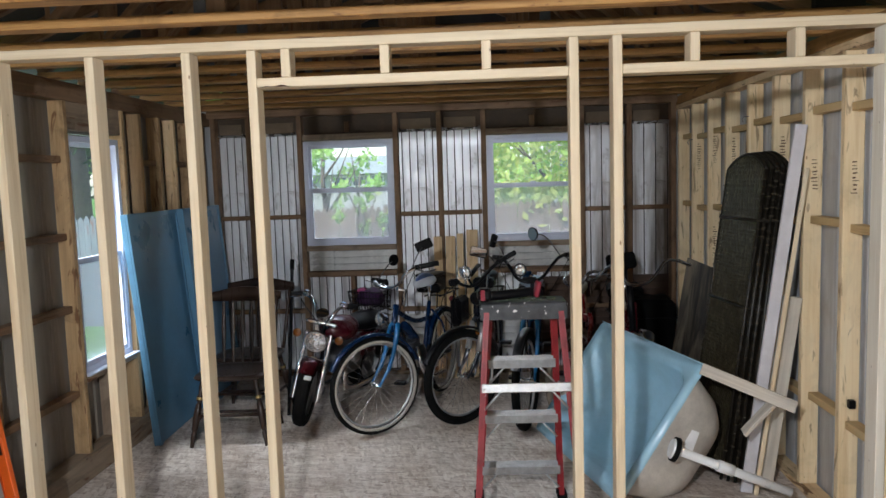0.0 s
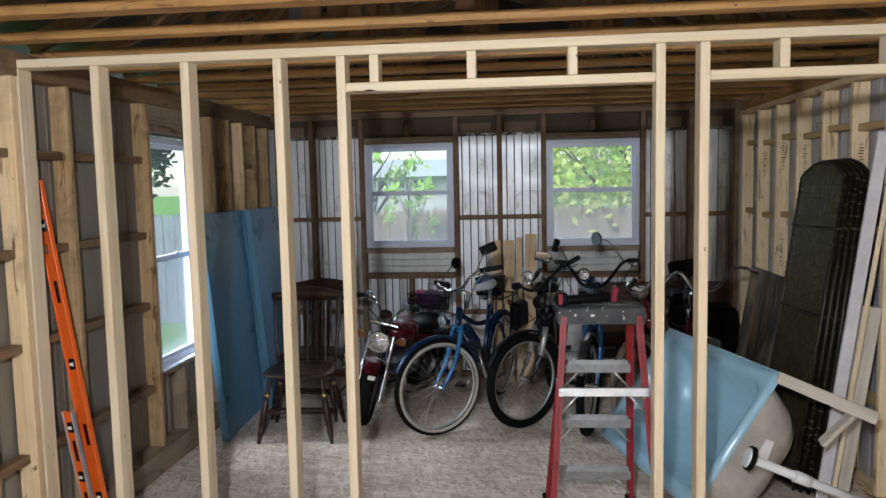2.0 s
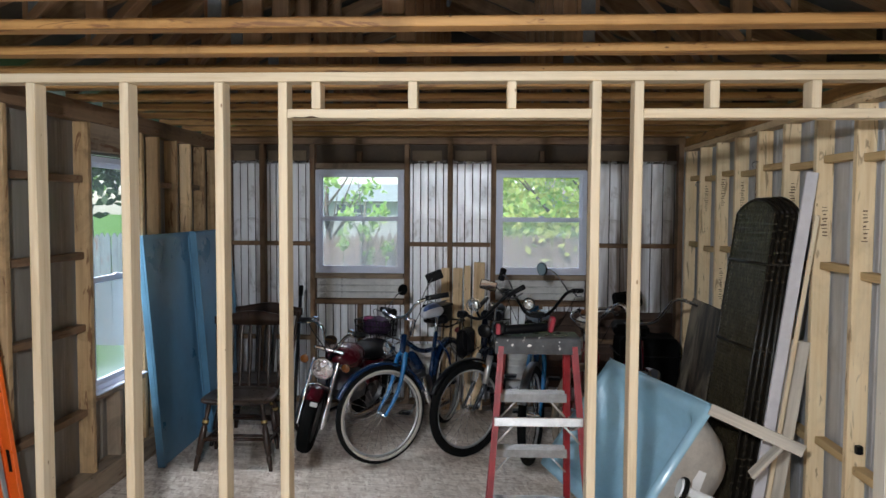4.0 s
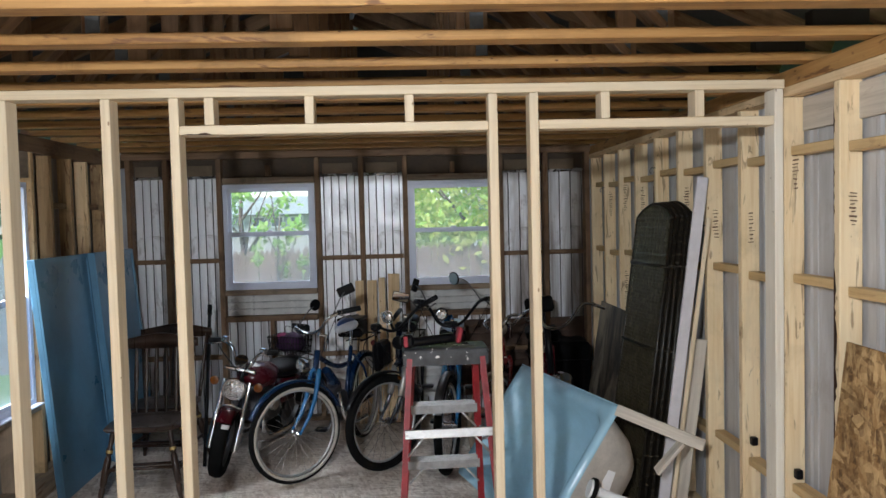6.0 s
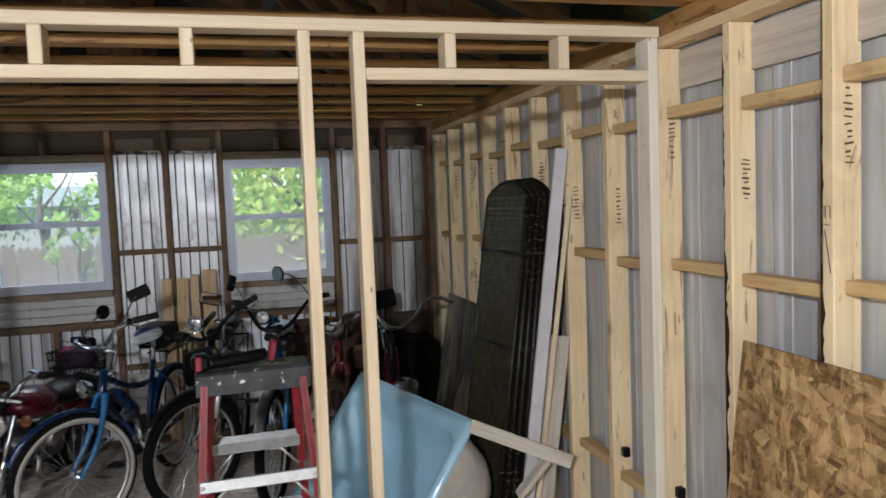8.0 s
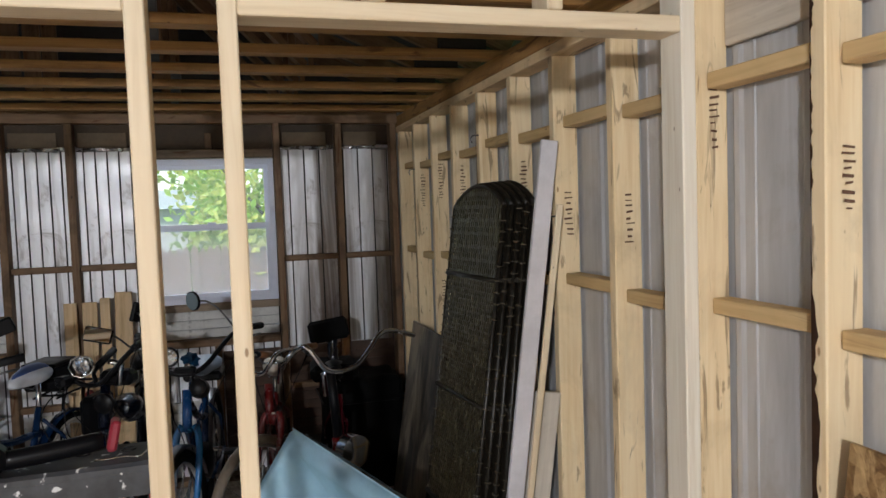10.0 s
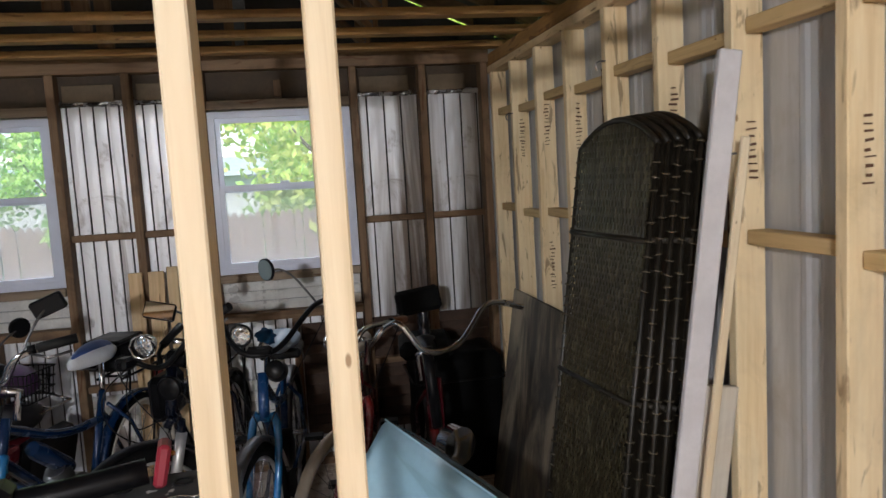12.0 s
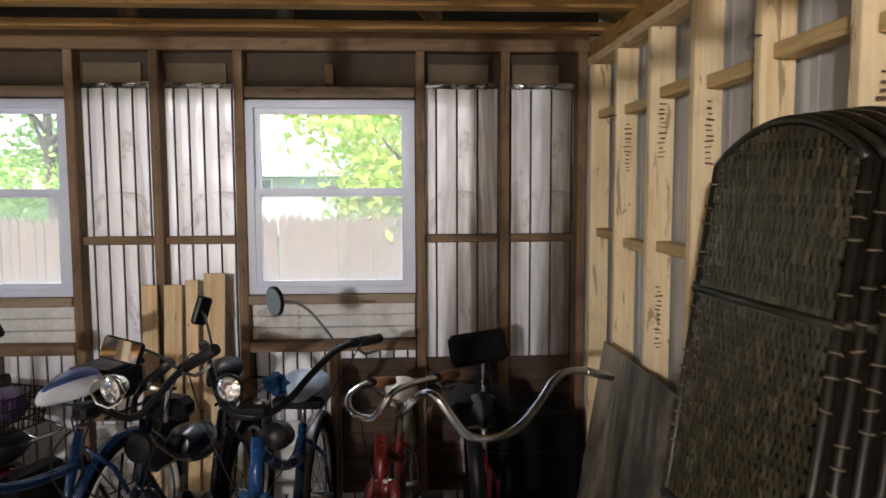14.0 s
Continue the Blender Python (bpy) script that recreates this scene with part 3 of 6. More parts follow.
for x0, x1, z0, z1 in ((XL - 0.1, W1[0], 0, 2.34), (W1[1], W2[0], 0, 2.34), (W2[1], XR + 0.1, 0, 2.34), (*W1, 0, 1.14), (*W2, 0, 1.14), (*W1, 2.03, 2.34), (*W2, 2.03, 2.34)):
    bar("outer_skin", x0, x1, B1 + 0.02, B1 + 0.05, z0, z1, M["dull"], north, 0)
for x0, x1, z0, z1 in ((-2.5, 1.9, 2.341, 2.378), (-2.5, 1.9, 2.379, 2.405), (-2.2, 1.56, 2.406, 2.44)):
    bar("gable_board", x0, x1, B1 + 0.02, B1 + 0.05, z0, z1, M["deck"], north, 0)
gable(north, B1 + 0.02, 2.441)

# assumed front wall behind the walker, never seen; its open doorway limits the daylight fill
south = thing("wall_south", "assumed front wall out of view, its open doorway sized for the fill light", "wall", kind="structure")
bar("wall_panel", XL - 0.1, -1.4, Y0 - 0.1, Y0, 0.0, 2.3, M["dull"], south, 0)
bar("wall_panel", 0.0, XR + 0.1, Y0 - 0.1, Y0, 0.0, 2.3, M["dull"], south, 0)
bar("lintel", -1.399, -0.001, Y0 - 0.1, Y0, 2.16, 2.3, greyed, south)
gable(south, Y0 - 0.05, 2.302)

# trusses and roof
RX, RISE, HALF = -0.32, 0.95, 2.18


def truss(y, k):
    t = thing("roof_truss", "orange-brown timber roof truss with grey nail plates", "roof truss", pose(0, y, 0), "roof trusses")
    bar("bottom_chord", XL - 0.08, XR + 0.08, -0.04, 0.04, ZP, ZP + 0.035, chord_wood, t)
    z1 = ZP + 0.045
    slope = RISE / HALF
    for s in (-1, 1):
        a, b = Vector((RX + s * (HALF - 0.1), 0, z1 + 0.02)), Vector((RX + s * 0.02, 0, z1 + RISE - 0.06))
        d = b - a
        part("top_chord", box_bm(d.length, T, D), old[0], t, "", Matrix.Translation((a + b) / 2) @ d.to_track_quat("X", "Z").to_matrix().to_4x4())
        for x0, x1 in ((0.62, 0.62), (0.62, 1.25), (1.25, 1.25)):
            a, b = Vector((RX + s * x0, 0.0, z1 - 0.01)), Vector((RX + s * x1, 0, z1 + RISE - x1 * slope - 0.05))
            if x0 != x1:
                a, b = Vector((RX + s * x0, 0.0, z1 + RISE - x0 * slope - 0.05)), Vector((RX + s * x1, 0, z1 - 0.01))
            d = b - a
            part("web", box_bm(0.075, T - 0.006, d.length), old[2], t, "", Matrix.Translation((a + b) / 2) @ d.to_track_quat("Z", "Y").to_matrix().to_4x4())
        part("nail_plate", box_bm(0.045, T + 0.006, 0.09, 0.001), M["plate"], t, "grey steel nail plate", pose(RX + s * (0.62 + 0.03 * (k % 3)), 0, z1 + 0.03))
        part("nail_plate", box_bm(0.045, T + 0.006, 0.09, 0.001), M["plate"], t, "grey steel nail plate", pose(RX + s * 1.24, 0, z1 + 0.03))
    part("nail_plate", box_bm(0.2, T + 0.008, 0.055, 0.001), M["groove_and_plate_black"], t, "black heel plate", pose(XR - 0.12, 0, z1 + 0.02))
    part("king_post", box_bm(0.075, T - 0.006, RISE - 0.06, 0.003), old[2], t, "", pose(RX - 0.02, 0, z1 + RISE / 2 - 0.03))


for k in range(23):
    y = 6.11 - 0.4 * k
    if y > Y0:
        truss(y, k)
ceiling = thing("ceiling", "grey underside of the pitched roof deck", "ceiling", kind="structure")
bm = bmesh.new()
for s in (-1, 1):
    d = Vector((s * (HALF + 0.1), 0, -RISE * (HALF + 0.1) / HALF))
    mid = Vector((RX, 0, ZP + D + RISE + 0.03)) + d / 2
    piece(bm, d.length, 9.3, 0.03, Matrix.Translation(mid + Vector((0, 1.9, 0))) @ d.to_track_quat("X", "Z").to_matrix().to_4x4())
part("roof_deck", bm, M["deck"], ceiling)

# ---------------------------------------------------------------- outside
def lawn_mat():
    k = Nodes("lawn", 0.9, 0, 0.2)
    v = k.mapped((1, 1, 1))
    return k.colour(k.ramp(k.noise(v, 6.0, 8.0, 0.7), (0.3, (0.04, 0.10, 0.016)), (0.7, (0.095, 0.20, 0.036)))).bump(k.noise(v, 90.0), 0.6, 0.02).mat


def leaf_mat(name, a, b):
    k = Nodes(name, 0.6, 0, 0.3)
    isl = k.t.nodes.new("ShaderNodeNewGeometry").outputs["Random Per Island"]
    c = k.ramp(isl, (0.0, a), (1.0, b))
    thin = k.n("ShaderNodeBsdfTranslucent")
    k.l(c, thin.inputs[0])
    both = k.n("ShaderNodeMixShader", Fac=0.6)
    out = next(n for n in k.t.nodes if n.bl_idname == "ShaderNodeOutputMaterial")
    k.l(k.b.outputs[0], both.inputs[1])
    k.l(thin.outputs[0], both.inputs[2])
    k.l(both.outputs[0], out.inputs[0])
    return k.colour(c).mat


lawn = lawn_mat()
ground = thing("ground", "mown green lawn round the shed", "ground", kind="structure")
part("lawn", box_bm(400, 400, 0.1, 0), lawn, ground, "", pose(0, 0, -0.50))

fence_wood = [timber("fence_timber", a, (0.125, 0.080, 0.062), (0.19, 0.135, 0.108), (0.25, 0.185, 0.155), 0.3) for a in range(3)]
pale_fence = [timber("grey_fence_timber", a, (0.085, 0.105, 0.12), (0.12, 0.145, 0.165), (0.155, 0.185, 0.205), 0.2) for a in range(3)]


def fence(label, mats, n, w, h, m):
    """A close-boarded fence: pickets with dog-eared tops, rails and posts."""
    top = thing("fence", label, "fence", m)
    rng = random.Random(n)
    meshes = []
    for v in range(3):
        bm = bmesh.new()
        hh = h - 0.02 * v
        pts = [(-w / 2, 0), (w / 2, 0), (w / 2, hh - 0.07), (w / 8, hh), (-w / 8, hh), (-w / 2, hh - 0.07)]
        f = bm.faces.new([bm.verts.new((x, 0, z)) for x, z in pts])
        ext = bmesh.ops.extrude_face_region(bm, geom=[f])
        bmesh.ops.translate(bm, verts=[g for g in ext["geom"] if isinstance(g, bmesh.types.BMVert)], vec=(0, 0.018, 0))
        me = bpy.data.meshes.new("picket")
        bm.to_mesh(me)
        bm.free()
        me.materials.append(mats[2])
        meshes.append(me)
    for i in range(n):
        ob = new("picket", rng.choice(meshes))
        ob.parent = top
        ob.matrix_basis = pose((i - n / 2) * (w + 0.002), rng.uniform(-0.004, 0.004), 0, 0, rng.uniform(-0.4, 0.4))
    for z in (0.3, h - 0.35):
        bar("rail", -n / 2 * (w + 0.002), n / 2 * (w + 0.002), 0.02, 0.06, z, z + 0.09, mats, top)
    return top


GZ = -0.45
fence("brown close-boarded garden fence standing on the lawn", fence_wood, 116, 0.09, 1.78, pose(1.6, 11.0, GZ))
fence("pale grey close-boarded garden fence standing on the lawn", pale_fence, 136, 0.09, 1.75, pose(-9.95, 11.06, GZ))


def leaves(name, centre, size, n, mat, parent, seed, leaf=0.13):
    """A crown of single leaves gathered in clumps with gaps between."""
    rng = np.random.default_rng(seed)
    k = max(8, n // 110)
    c = rng.normal(size=(k, 3))
    c /= np.linalg.norm(c, axis=1)[:, None]
    c *= rng.uniform(0.35, 1.0, (k, 1)) ** 0.5
    at = c[rng.integers(0, k, n)] + rng.normal(scale=0.10, size=(n, 3))
    at = at * np.array(size) + np.array(centre)
    u = rng.normal(size=(n, 3))
    u /= np.linalg.norm(u, axis=1)[:, None]
    v = np.cross(u, rng.normal(size=(n, 3)))
    v /= np.linalg.norm(v, axis=1)[:, None]
    s = leaf * rng.uniform(0.6, 1.3, (n, 1))
    quad = np.stack([at - u * s, at + v * s * 0.55, at + u * s, at - v * s * 0.55], 1).reshape(-1, 3)
    me = bpy.data.meshes.new(name)
    me.from_pydata(quad.tolist(), [], np.arange(4 * n).reshape(-1, 4).tolist())
    me.materials.append(mat)
    ob = new(name, me)
    ob.parent = parent
    return ob


bark = plain("bark", (0.12, 0.09, 0.07), 0.9, 0, 0.4, 10.0, 0.8)
green = leaf_mat("green_leaves", (0.26, 0.50, 0.10), (0.56, 0.70, 0.26))
yellow = leaf_mat("yellowing_leaves", (0.33, 0.56, 0.11), (0.80, 0.78, 0.28))
dark_green = leaf_mat("dark_needles", (0.015, 0.045, 0.02), (0.05, 0.10, 0.04))


def tree(label, x, y, h, crown, mat, seed, n=5000, leaf=0.13):
    t = thing("tree", label, "tree", pose(x, y, GZ))
    rng = random.Random(seed)
    bm = bmesh.new()
    q = (h / 5.0) ** 2
    tube(bm, [(0, 0, -0.1), (0.05, 0.02, h * 0.3), (-0.05, 0.06, h * 0.6), (0.03, 0, h * 0.9)], [0.17 * q, 0.13 * q, 0.09 * q, 0.03 * q], 8)
    for k in range(7):
        z = h * rng.uniform(0.3, 0.75)
        a = rng.uniform(0, 6.28)
        r = crown[0] * rng.uniform(0.5, 0.85)
        tube(bm, [(0, 0, z), (0.5 * r * math.cos(a), 0.5 * r * math.sin(a), z + 0.25 * h * 0.5), (r * math.cos(a), r * math.sin(a), z + 0.3 * h)], [0.06 * q, 0.035 * q, 0.012 * q], 6)
    part("trunk", bm, bark, t)
    leaves("crown", (0, 0, h * 0.72), crown, n, mat, t, seed, leaf)
    return t


tree("leafy green garden tree with yellowing leaves", 1.7, 12.6, 4.2, (2.4, 2.0, 2.0), yellow, 3, 16000, 0.075)
tree("leafy green garden tree beyond the fence", 4.6, 15.6, 5.5, (2.8, 2.0, 2.8), yellow, 5, 15000, 0.09)
tree("young leafy tree growing before the brown fence", -1.72, 10.4, 2.5, (0.45, 0.3, 0.62), green, 21, 280, 0.055)
tree("small leafy garden tree", -3.1, 14.5, 3.6, (1.2, 0.8, 0.8), green, 8, 520, 0.07)
tree("leafy green garden tree", -4.8, 15.0, 4.8, (1.9, 1.5, 1.8), green, 9, 8000, 0.065)
tree("tall dark evergreen tree beyond the fence", -12.0, 21.0, 9.0, (2.2, 2.2, 4.4), dark_green, 13, 9000, 0.18)
tree("tall dark evergreen tree beyond the fence", -16.0, 25.0, 9.0, (3.0, 2.5, 4.6), green, 15, 9000, 0.2)


def house(label, x, y, w, d, eave, ridge, m_wall, m_roof, wins):
    h = thing("house", label, "house", pose(x, y, GZ))
    part("wall", box_bm(w, d, eave - GZ, 0), m_wall, h, "", pose(0, 0, (eave - GZ) / 2))
    bm = bmesh.new()
    o = 0.5
    v = [bm.verts.new(p) for p in ((-w / 2 - o, -d / 2 - o, eave - GZ - 0.1), (w / 2 + o, -d / 2 - o, eave - GZ - 0.1), (w / 2 + o, d / 2 + o, eave - GZ - 0.1), (-w / 2 - o, d / 2 + o, eave - GZ - 0.1), (-w / 2 - o, 0, ridge - GZ), (w / 2 + o, 0, ridge - GZ))]
    for f in ((0, 1, 5, 4), (2, 3, 4, 5), (0, 4, 3), (1, 2, 5), (0, 3, 2, 1)):
        bm.faces.new([v[i] for i in f])
    part("roof", bm, m_roof, h)
    for wx, wz, ww, wh in wins:
        win = part("window", box_bm(ww, 0.08, wh, 0.01), M["white"], h, "white framed window", pose(wx, -d / 2 - 0.03, wz - GZ))
        part("pane", box_bm(ww - 0.14, 0.03, wh - 0.14, 0), M["dark_glass"], win, "", pose(0, -0.04, 0))


M["dark_glass"] = plain("dark_house_glass", (0.10, 0.13, 0.17), 0.15)
house("pale house with a grey-green roof and small windows", -6.5, 38.0, 13.0, 8.0, 2.12, 2.95, plain("pale_render", (0.45, 0.46, 0.46), 0.8), plain("green_grey_shingles", (0.22, 0.26, 0.25), 0.85, 0, 0.3, 4.0), ((-0.08, 1.68, 0.60, 0.52), (0.73, 1.68, 0.60, 0.52), (1.62, 1.68, 0.60, 0.52)))
house("grey house behind the garden trees", 9.5, 34.0, 12.0, 8.0, 2.4, 4.2, plain("blue_grey_siding", (0.5, 0.52, 0.55), 0.8), plain("brown_shingles", (0.24, 0.2, 0.18), 0.85, 0, 0.3, 4.0), ((-3.6, 1.7, 0.9, 0.8), (-1.2, 1.7, 0.9, 0.8)))

# ---------------------------------------------------------------- cycles
def wheel(parent, r, tyre_mat, m, width=0.024, wall=None, label=""):
    """A spoked wheel in the local yz plane."""
    turn = m @ pose(0, 0, 0, 0, 90, 0)
    bm = bmesh.new()
    tube(bm, ring_points(r - width, 40), width, 10, closed=True)
    tyre = part("tyre", bm, tyre_mat, parent, label, turn)
    if wall:
        for s in (-1, 1):
            bm = bmesh.new()
            tube(bm, ring_points(r - width * 1.45, 40, pose(0, 0, s * width * 0.72)), width * 0.5, 6, closed=True)
            part("whitewall", bm, wall, tyre, "pale whitewall band")
    bm = bmesh.new()
    tube(bm, ring_points(r - 2.1 * width, 36), 0.009, 8, closed=True)
    part("rim", bm, M["alu"], tyre)
    bm = bmesh.new()
    for k in range(28):
        a = 2 * math.pi * k / 28
        b = a + (0.5 if k % 4 < 2 else -0.5)
        s = 0.028 if k % 2 else -0.028
        tube(bm, [(0.018 * math.cos(b), 0.018 * math.sin(b), s), ((r - 2.1 * width) * math.cos(a), (r - 2.1 * width) * math.sin(a), 0)], 0.0014, 4, cap=False)
    part("spokes", bm, M["chrome"], tyre)
    part("hub", lathe([(0.012, -0.055), (0.02, -0.03), (0.013, -0.02), (0.013, 0.02), (0.02, 0.03), (0.012, 0.055)], 12), M["chrome"], tyre)
    return tyre


def saddle(parent, m, mat, w=0.2, l=0.26):
    bm = bmesh.new()
    bmesh.ops.create_uvsphere(bm, u_segments=20, v_segments=12, radius=1.0)
    for v in bm.verts:
        t = max(0.0, (v.co.y + 1) / 2)
        v.co = Vector((v.co.x * w / 2 * (0.32 + 0.68 * t ** 1.3), v.co.y * l / 2, v.co.z * 0.05 + 0.025 * t * t))
        if v.co.z < -0.02:
            v.co.z = -0.02
    smooth(bm, 60)
    return part("saddle", bm, mat, parent, "", m)


def mudguard(r, a0, a1, w, m=None):
    """An arched guard over a wheel in the yz plane; angles in degrees from -y over the top."""
    bm = bmesh.new()
    rows = []
    n = 16
    for i in range(n + 1):
        a = radians(a0 + (a1 - a0) * i / n)
        rows.append([bm.verts.new((w * x, -rr * math.cos(a), rr * math.sin(a))) for x, rr in ((-1, r - 0.014), (-0.6, r), (0.6, r), (1, r - 0.014), (0.6, r - 0.003), (-0.6, r - 0.003))])
    for a, b in zip(rows, rows[1:]):
        for k in range(6):
            bm.faces.new((a[k], a[(k + 1) % 6], b[(k + 1) % 6], b[k]))
    smooth(bm, 50)
    if m is not None:
        bm.transform(m)
    return bm


def mirror(parent, foot, head, face, size, round_=True, yaw=0.0, tilt=0.0, roll=0.0):
    """A rear-view mirror on a thin bent stalk."""
    f, h = Vector(foot), Vector(head)
    mid = f.lerp(h, 0.55) + Vector((0, 0, 0.35 * abs(h.x - f.x)))
    st = part("mirror_stalk", tubes(0.0045, (f, mid, h), round_off=2), M["steel"], parent)
    if round_:
        bm = lathe([(size * 0.6, -0.018), (size, -0.006), (size, 0.004), (size * 0.9, 0.005)], 20)
    else:
        bm = box_bm(size * 2.3, size * 1.3, 0.024, 0.011)
    ob = part("mirror_head", bm, M["black"], st, "", Matrix.Translation(h) @ pose(0, 0, 0, 90 + tilt, 0, yaw) @ pose(0, 0, 0, 0, 0, roll))
    if round_:
        g = lathe([(0.0, 0.0072), (size * 0.9, 0.0072), (size * 0.9, 0.005)], 20)
    else:
        g = box_bm(size * 2.1, size * 1.1, 0.002, 0.0005)
        g.transform(Matrix.Translation((0, 0, 0.013)))
    part("mirror_glass", g, face, ob)
    return st


def headlamp(parent, m, r, shell, face=None):
    ob = part("headlamp", lathe([(0.0, -r * 1.1), (r * 0.55, -r * 0.95), (r * 0.9, -r * 0.35), (r, 0.0), (r * 0.93, 0.008), (r * 0.9, 0.002)], 20), shell, parent, "", m @ pose(0, 0, 0, 90))
    part("lens", lathe([(0.0, 0.012), (r * 0.5, 0.009), (r * 0.9, 0.0), (r * 0.9, -0.004)], 20), face or M["lens"], ob, "" if face else "clear ribbed lamp glass")
    part("reflector", lathe([(0.0, -r * 0.4), (r * 0.5, -r * 0.25), (r * 0.88, -0.006)], 20), M["chrome"], ob)
    return ob


kl = Nodes("lamp_glass", 0.07, 0.85)
M["lens"] = kl.colour((0.68, 0.70, 0.72)).bump(kl.voronoi(kl.mapped((1, 1, 1)), 60.0), 0.7, 0.006).mat
M["mirror"] = Nodes("mirror_glass", 0.03, 1.0).colour((0.86, 0.88, 0.9)).mat
# pale teal base carries part of the mirror's reflection as colour
M["teal_mirror"] = Nodes("pale_reflection_glass", 0.08, 0.6).colour((0.42, 0.53, 0.57)).mat
M["grip"] = plain("grip_rubber", (0.012, 0.012, 0.013), 0.55, 0, 0.2, 30.0, 0.5, 0.2)
M["tan_leather"] = plain("tan_leather", (0.24, 0.10, 0.04), 0.5, 0, 0.3)
M["beige"] = plain("beige_vinyl", (0.42, 0.37, 0.31), 0.55, 0, 0.2)
M["white_vinyl_seat"] = plain("white_saddle_vinyl", (0.62, 0.64, 0.68), 0.4, 0, 0.12)
M["seat_blue"] = plain("blue_saddle_vinyl", (0.05, 0.10, 0.30), 0.4, 0, 0.12)
M["blue_seat_pale"] = plain("pale_blue_saddle", (0.34, 0.43, 0.56), 0.35, 0, 0.15)
M["amber"] = plain("amber_reflector", (0.17, 0.055, 0.007), 0.25)


def bicycle(label, x, y, rz, steer, frame_mat, fork_mat, seat_mat, bars, r=0.33, tyre=None, wall=None, width=0.024, head=1.0, seat_h=0.9, guard=None, grip=None, bar_mat=None, seat_size=(0.2, 0.26), seat_x=0.0, levers=True):
    """A bicycle facing local -y, its steering turned by steer degrees. Returns the thing and the steering matrix."""
    b = thing("bicycle", label, "bicycle", pose(x, y, 0, 0, 0, rz), "parked bicycles")
    tyre = tyre or M["rubber"]
    S = Matrix.Translation((0, -0.40, 0)) @ pose(0, 0, 0, 0, 0, steer)
    fw = wheel(b, r, tyre, S @ pose(0, -0.13, r), width, wall)
    fw.name = "front_wheel"
    rw = wheel(b, r, tyre, pose(0, 0.55, r), width, wall)
    rw.name = "rear_wheel"
    # fork and stem
    ht, hb = Vector((0, 0.10, head - 0.12)), Vector((0, 0.04, head - 0.30))
    bm = bmesh.new()
    for s in (-0.055, 0.055):
        tube(bm, [(s * 0.5, 0.04, 2 * r + 0.07), (s, 0.02, 2 * r + 0.03), (s, -0.03, r + 0.15), (s, -0.13, r)], [0.017, 0.017, 0.015, 0.010], 8, round_off=1)
    tube(bm, [(0, 0.04, 2 * r + 0.06), hb], 0.017, 8)
    part("fork", bm, fork_mat, b, "", S)
    part("stem", tubes(0.014, (ht, (0, 0.12, head - 0.02), (0, 0.06, head))), M["chrome"], b, "", S)
    # frame, in the body's axes
    o = Vector((0, -0.40, 0))
    bb = Vector((0, 0.14, 0.30))
    st = Vector((0, 0.30, seat_h - 0.14))
    rh = Vector((0, 0.55, r))
    bm = bmesh.new()
    tube(bm, [o + hb, o + ht], 0.022, 10)
    tube(bm, [o + hb.lerp(ht, 0.2), (0, -0.1, 0.46), bb], 0.021, 10, round_off=2)
    tube(bm, [o + ht.lerp(hb, 0.2), (0, 0.0, 0.66), st - Vector((0, 0, 0.12))], 0.018, 10, round_off=2)
    tube(bm, [bb, st], 0.017, 10)
    for s in (-0.06, 0.06):
        tube(bm, [bb + Vector((s * 0.6, 0.02, 0)), rh + Vector((s, 0, 0))], 0.010, 8)
        tube(bm, [st + Vector((s * 0.3, 0, -0.06)), st.lerp(rh, 0.4) + Vector((s, 0, 0)), rh + Vector((s, 0, 0))], 0.009, 8)
    part("frame", bm, frame_mat, b)
    part("seat_post", tubes(0.013, (st - Vector((0, 0, 0.05)), st + Vector((0, 0.01, 0.13)))), M["chrome"], b)
    saddle(b, pose(seat_x, 0.31, seat_h), seat_mat, *seat_size)
    part("saddle_rails", tubes(0.0045, *[[(seat_x + q * 0.02, 0.22, seat_h - 0.018), (seat_x + q * 0.03, 0.30, seat_h - 0.045), (seat_x + q * 0.045, 0.40, seat_h - 0.012)] for q in (-1, 1)], sides=6), M["steel"], b)
    ch = lathe([(0.03, -0.004), (0.085, -0.002), (0.085, 0.002), (0.03, 0.004)], 28)
    crank = part("chainring", ch, M["steel"], b, "", Matrix.Translation(bb + Vector((-0.05, 0, 0))) @ pose(0, 0, 0, 0, 90))
    for line in (((-0.075, 0.14, 0.30), (-0.085, 0.02, 0.2)), ((0.06, 0.14, 0.30), (0.085, 0.26, 0.40))):
        part("crank", tubes(0.009, line), M["steel"], b)
    for p in ((-0.13, 0.02, 0.2), (0.13, 0.26, 0.40)):
        part("pedal", box_bm(0.09, 0.07, 0.022, 0.006), M["black"], b, "", pose(*p))
    bm = tubes(0.004, ((-0.05, 0.14, 0.385), (-0.05, 0.55, r + 0.04)), ((-0.05, 0.14, 0.215), (-0.05, 0.55, r - 0.04)), sides=5)
    part("chain", bm, M["steel"], b)
    if guard:
        part("front_mudguard", mudguard(r + 0.022, 25, 160, 0.03), guard, b, "", S @ pose(0, -0.13, r))
        part("rear_mudguard", mudguard(r + 0.022, 20, 175, 0.03), guard, b, "", pose(0, 0.55, r))
    # handlebar: points through the room, from the left end to the right
    into = pose(x, y, 0, 0, 0, rz).inverted()
    line = [into @ Vector(p) for p in bars]
    hb_ = part("handlebar", tubes(0.0115, line, round_off=2), bar_mat or M["chrome"], b)
    crown = S @ Vector((0, 0.02, 2 * r + 0.02))
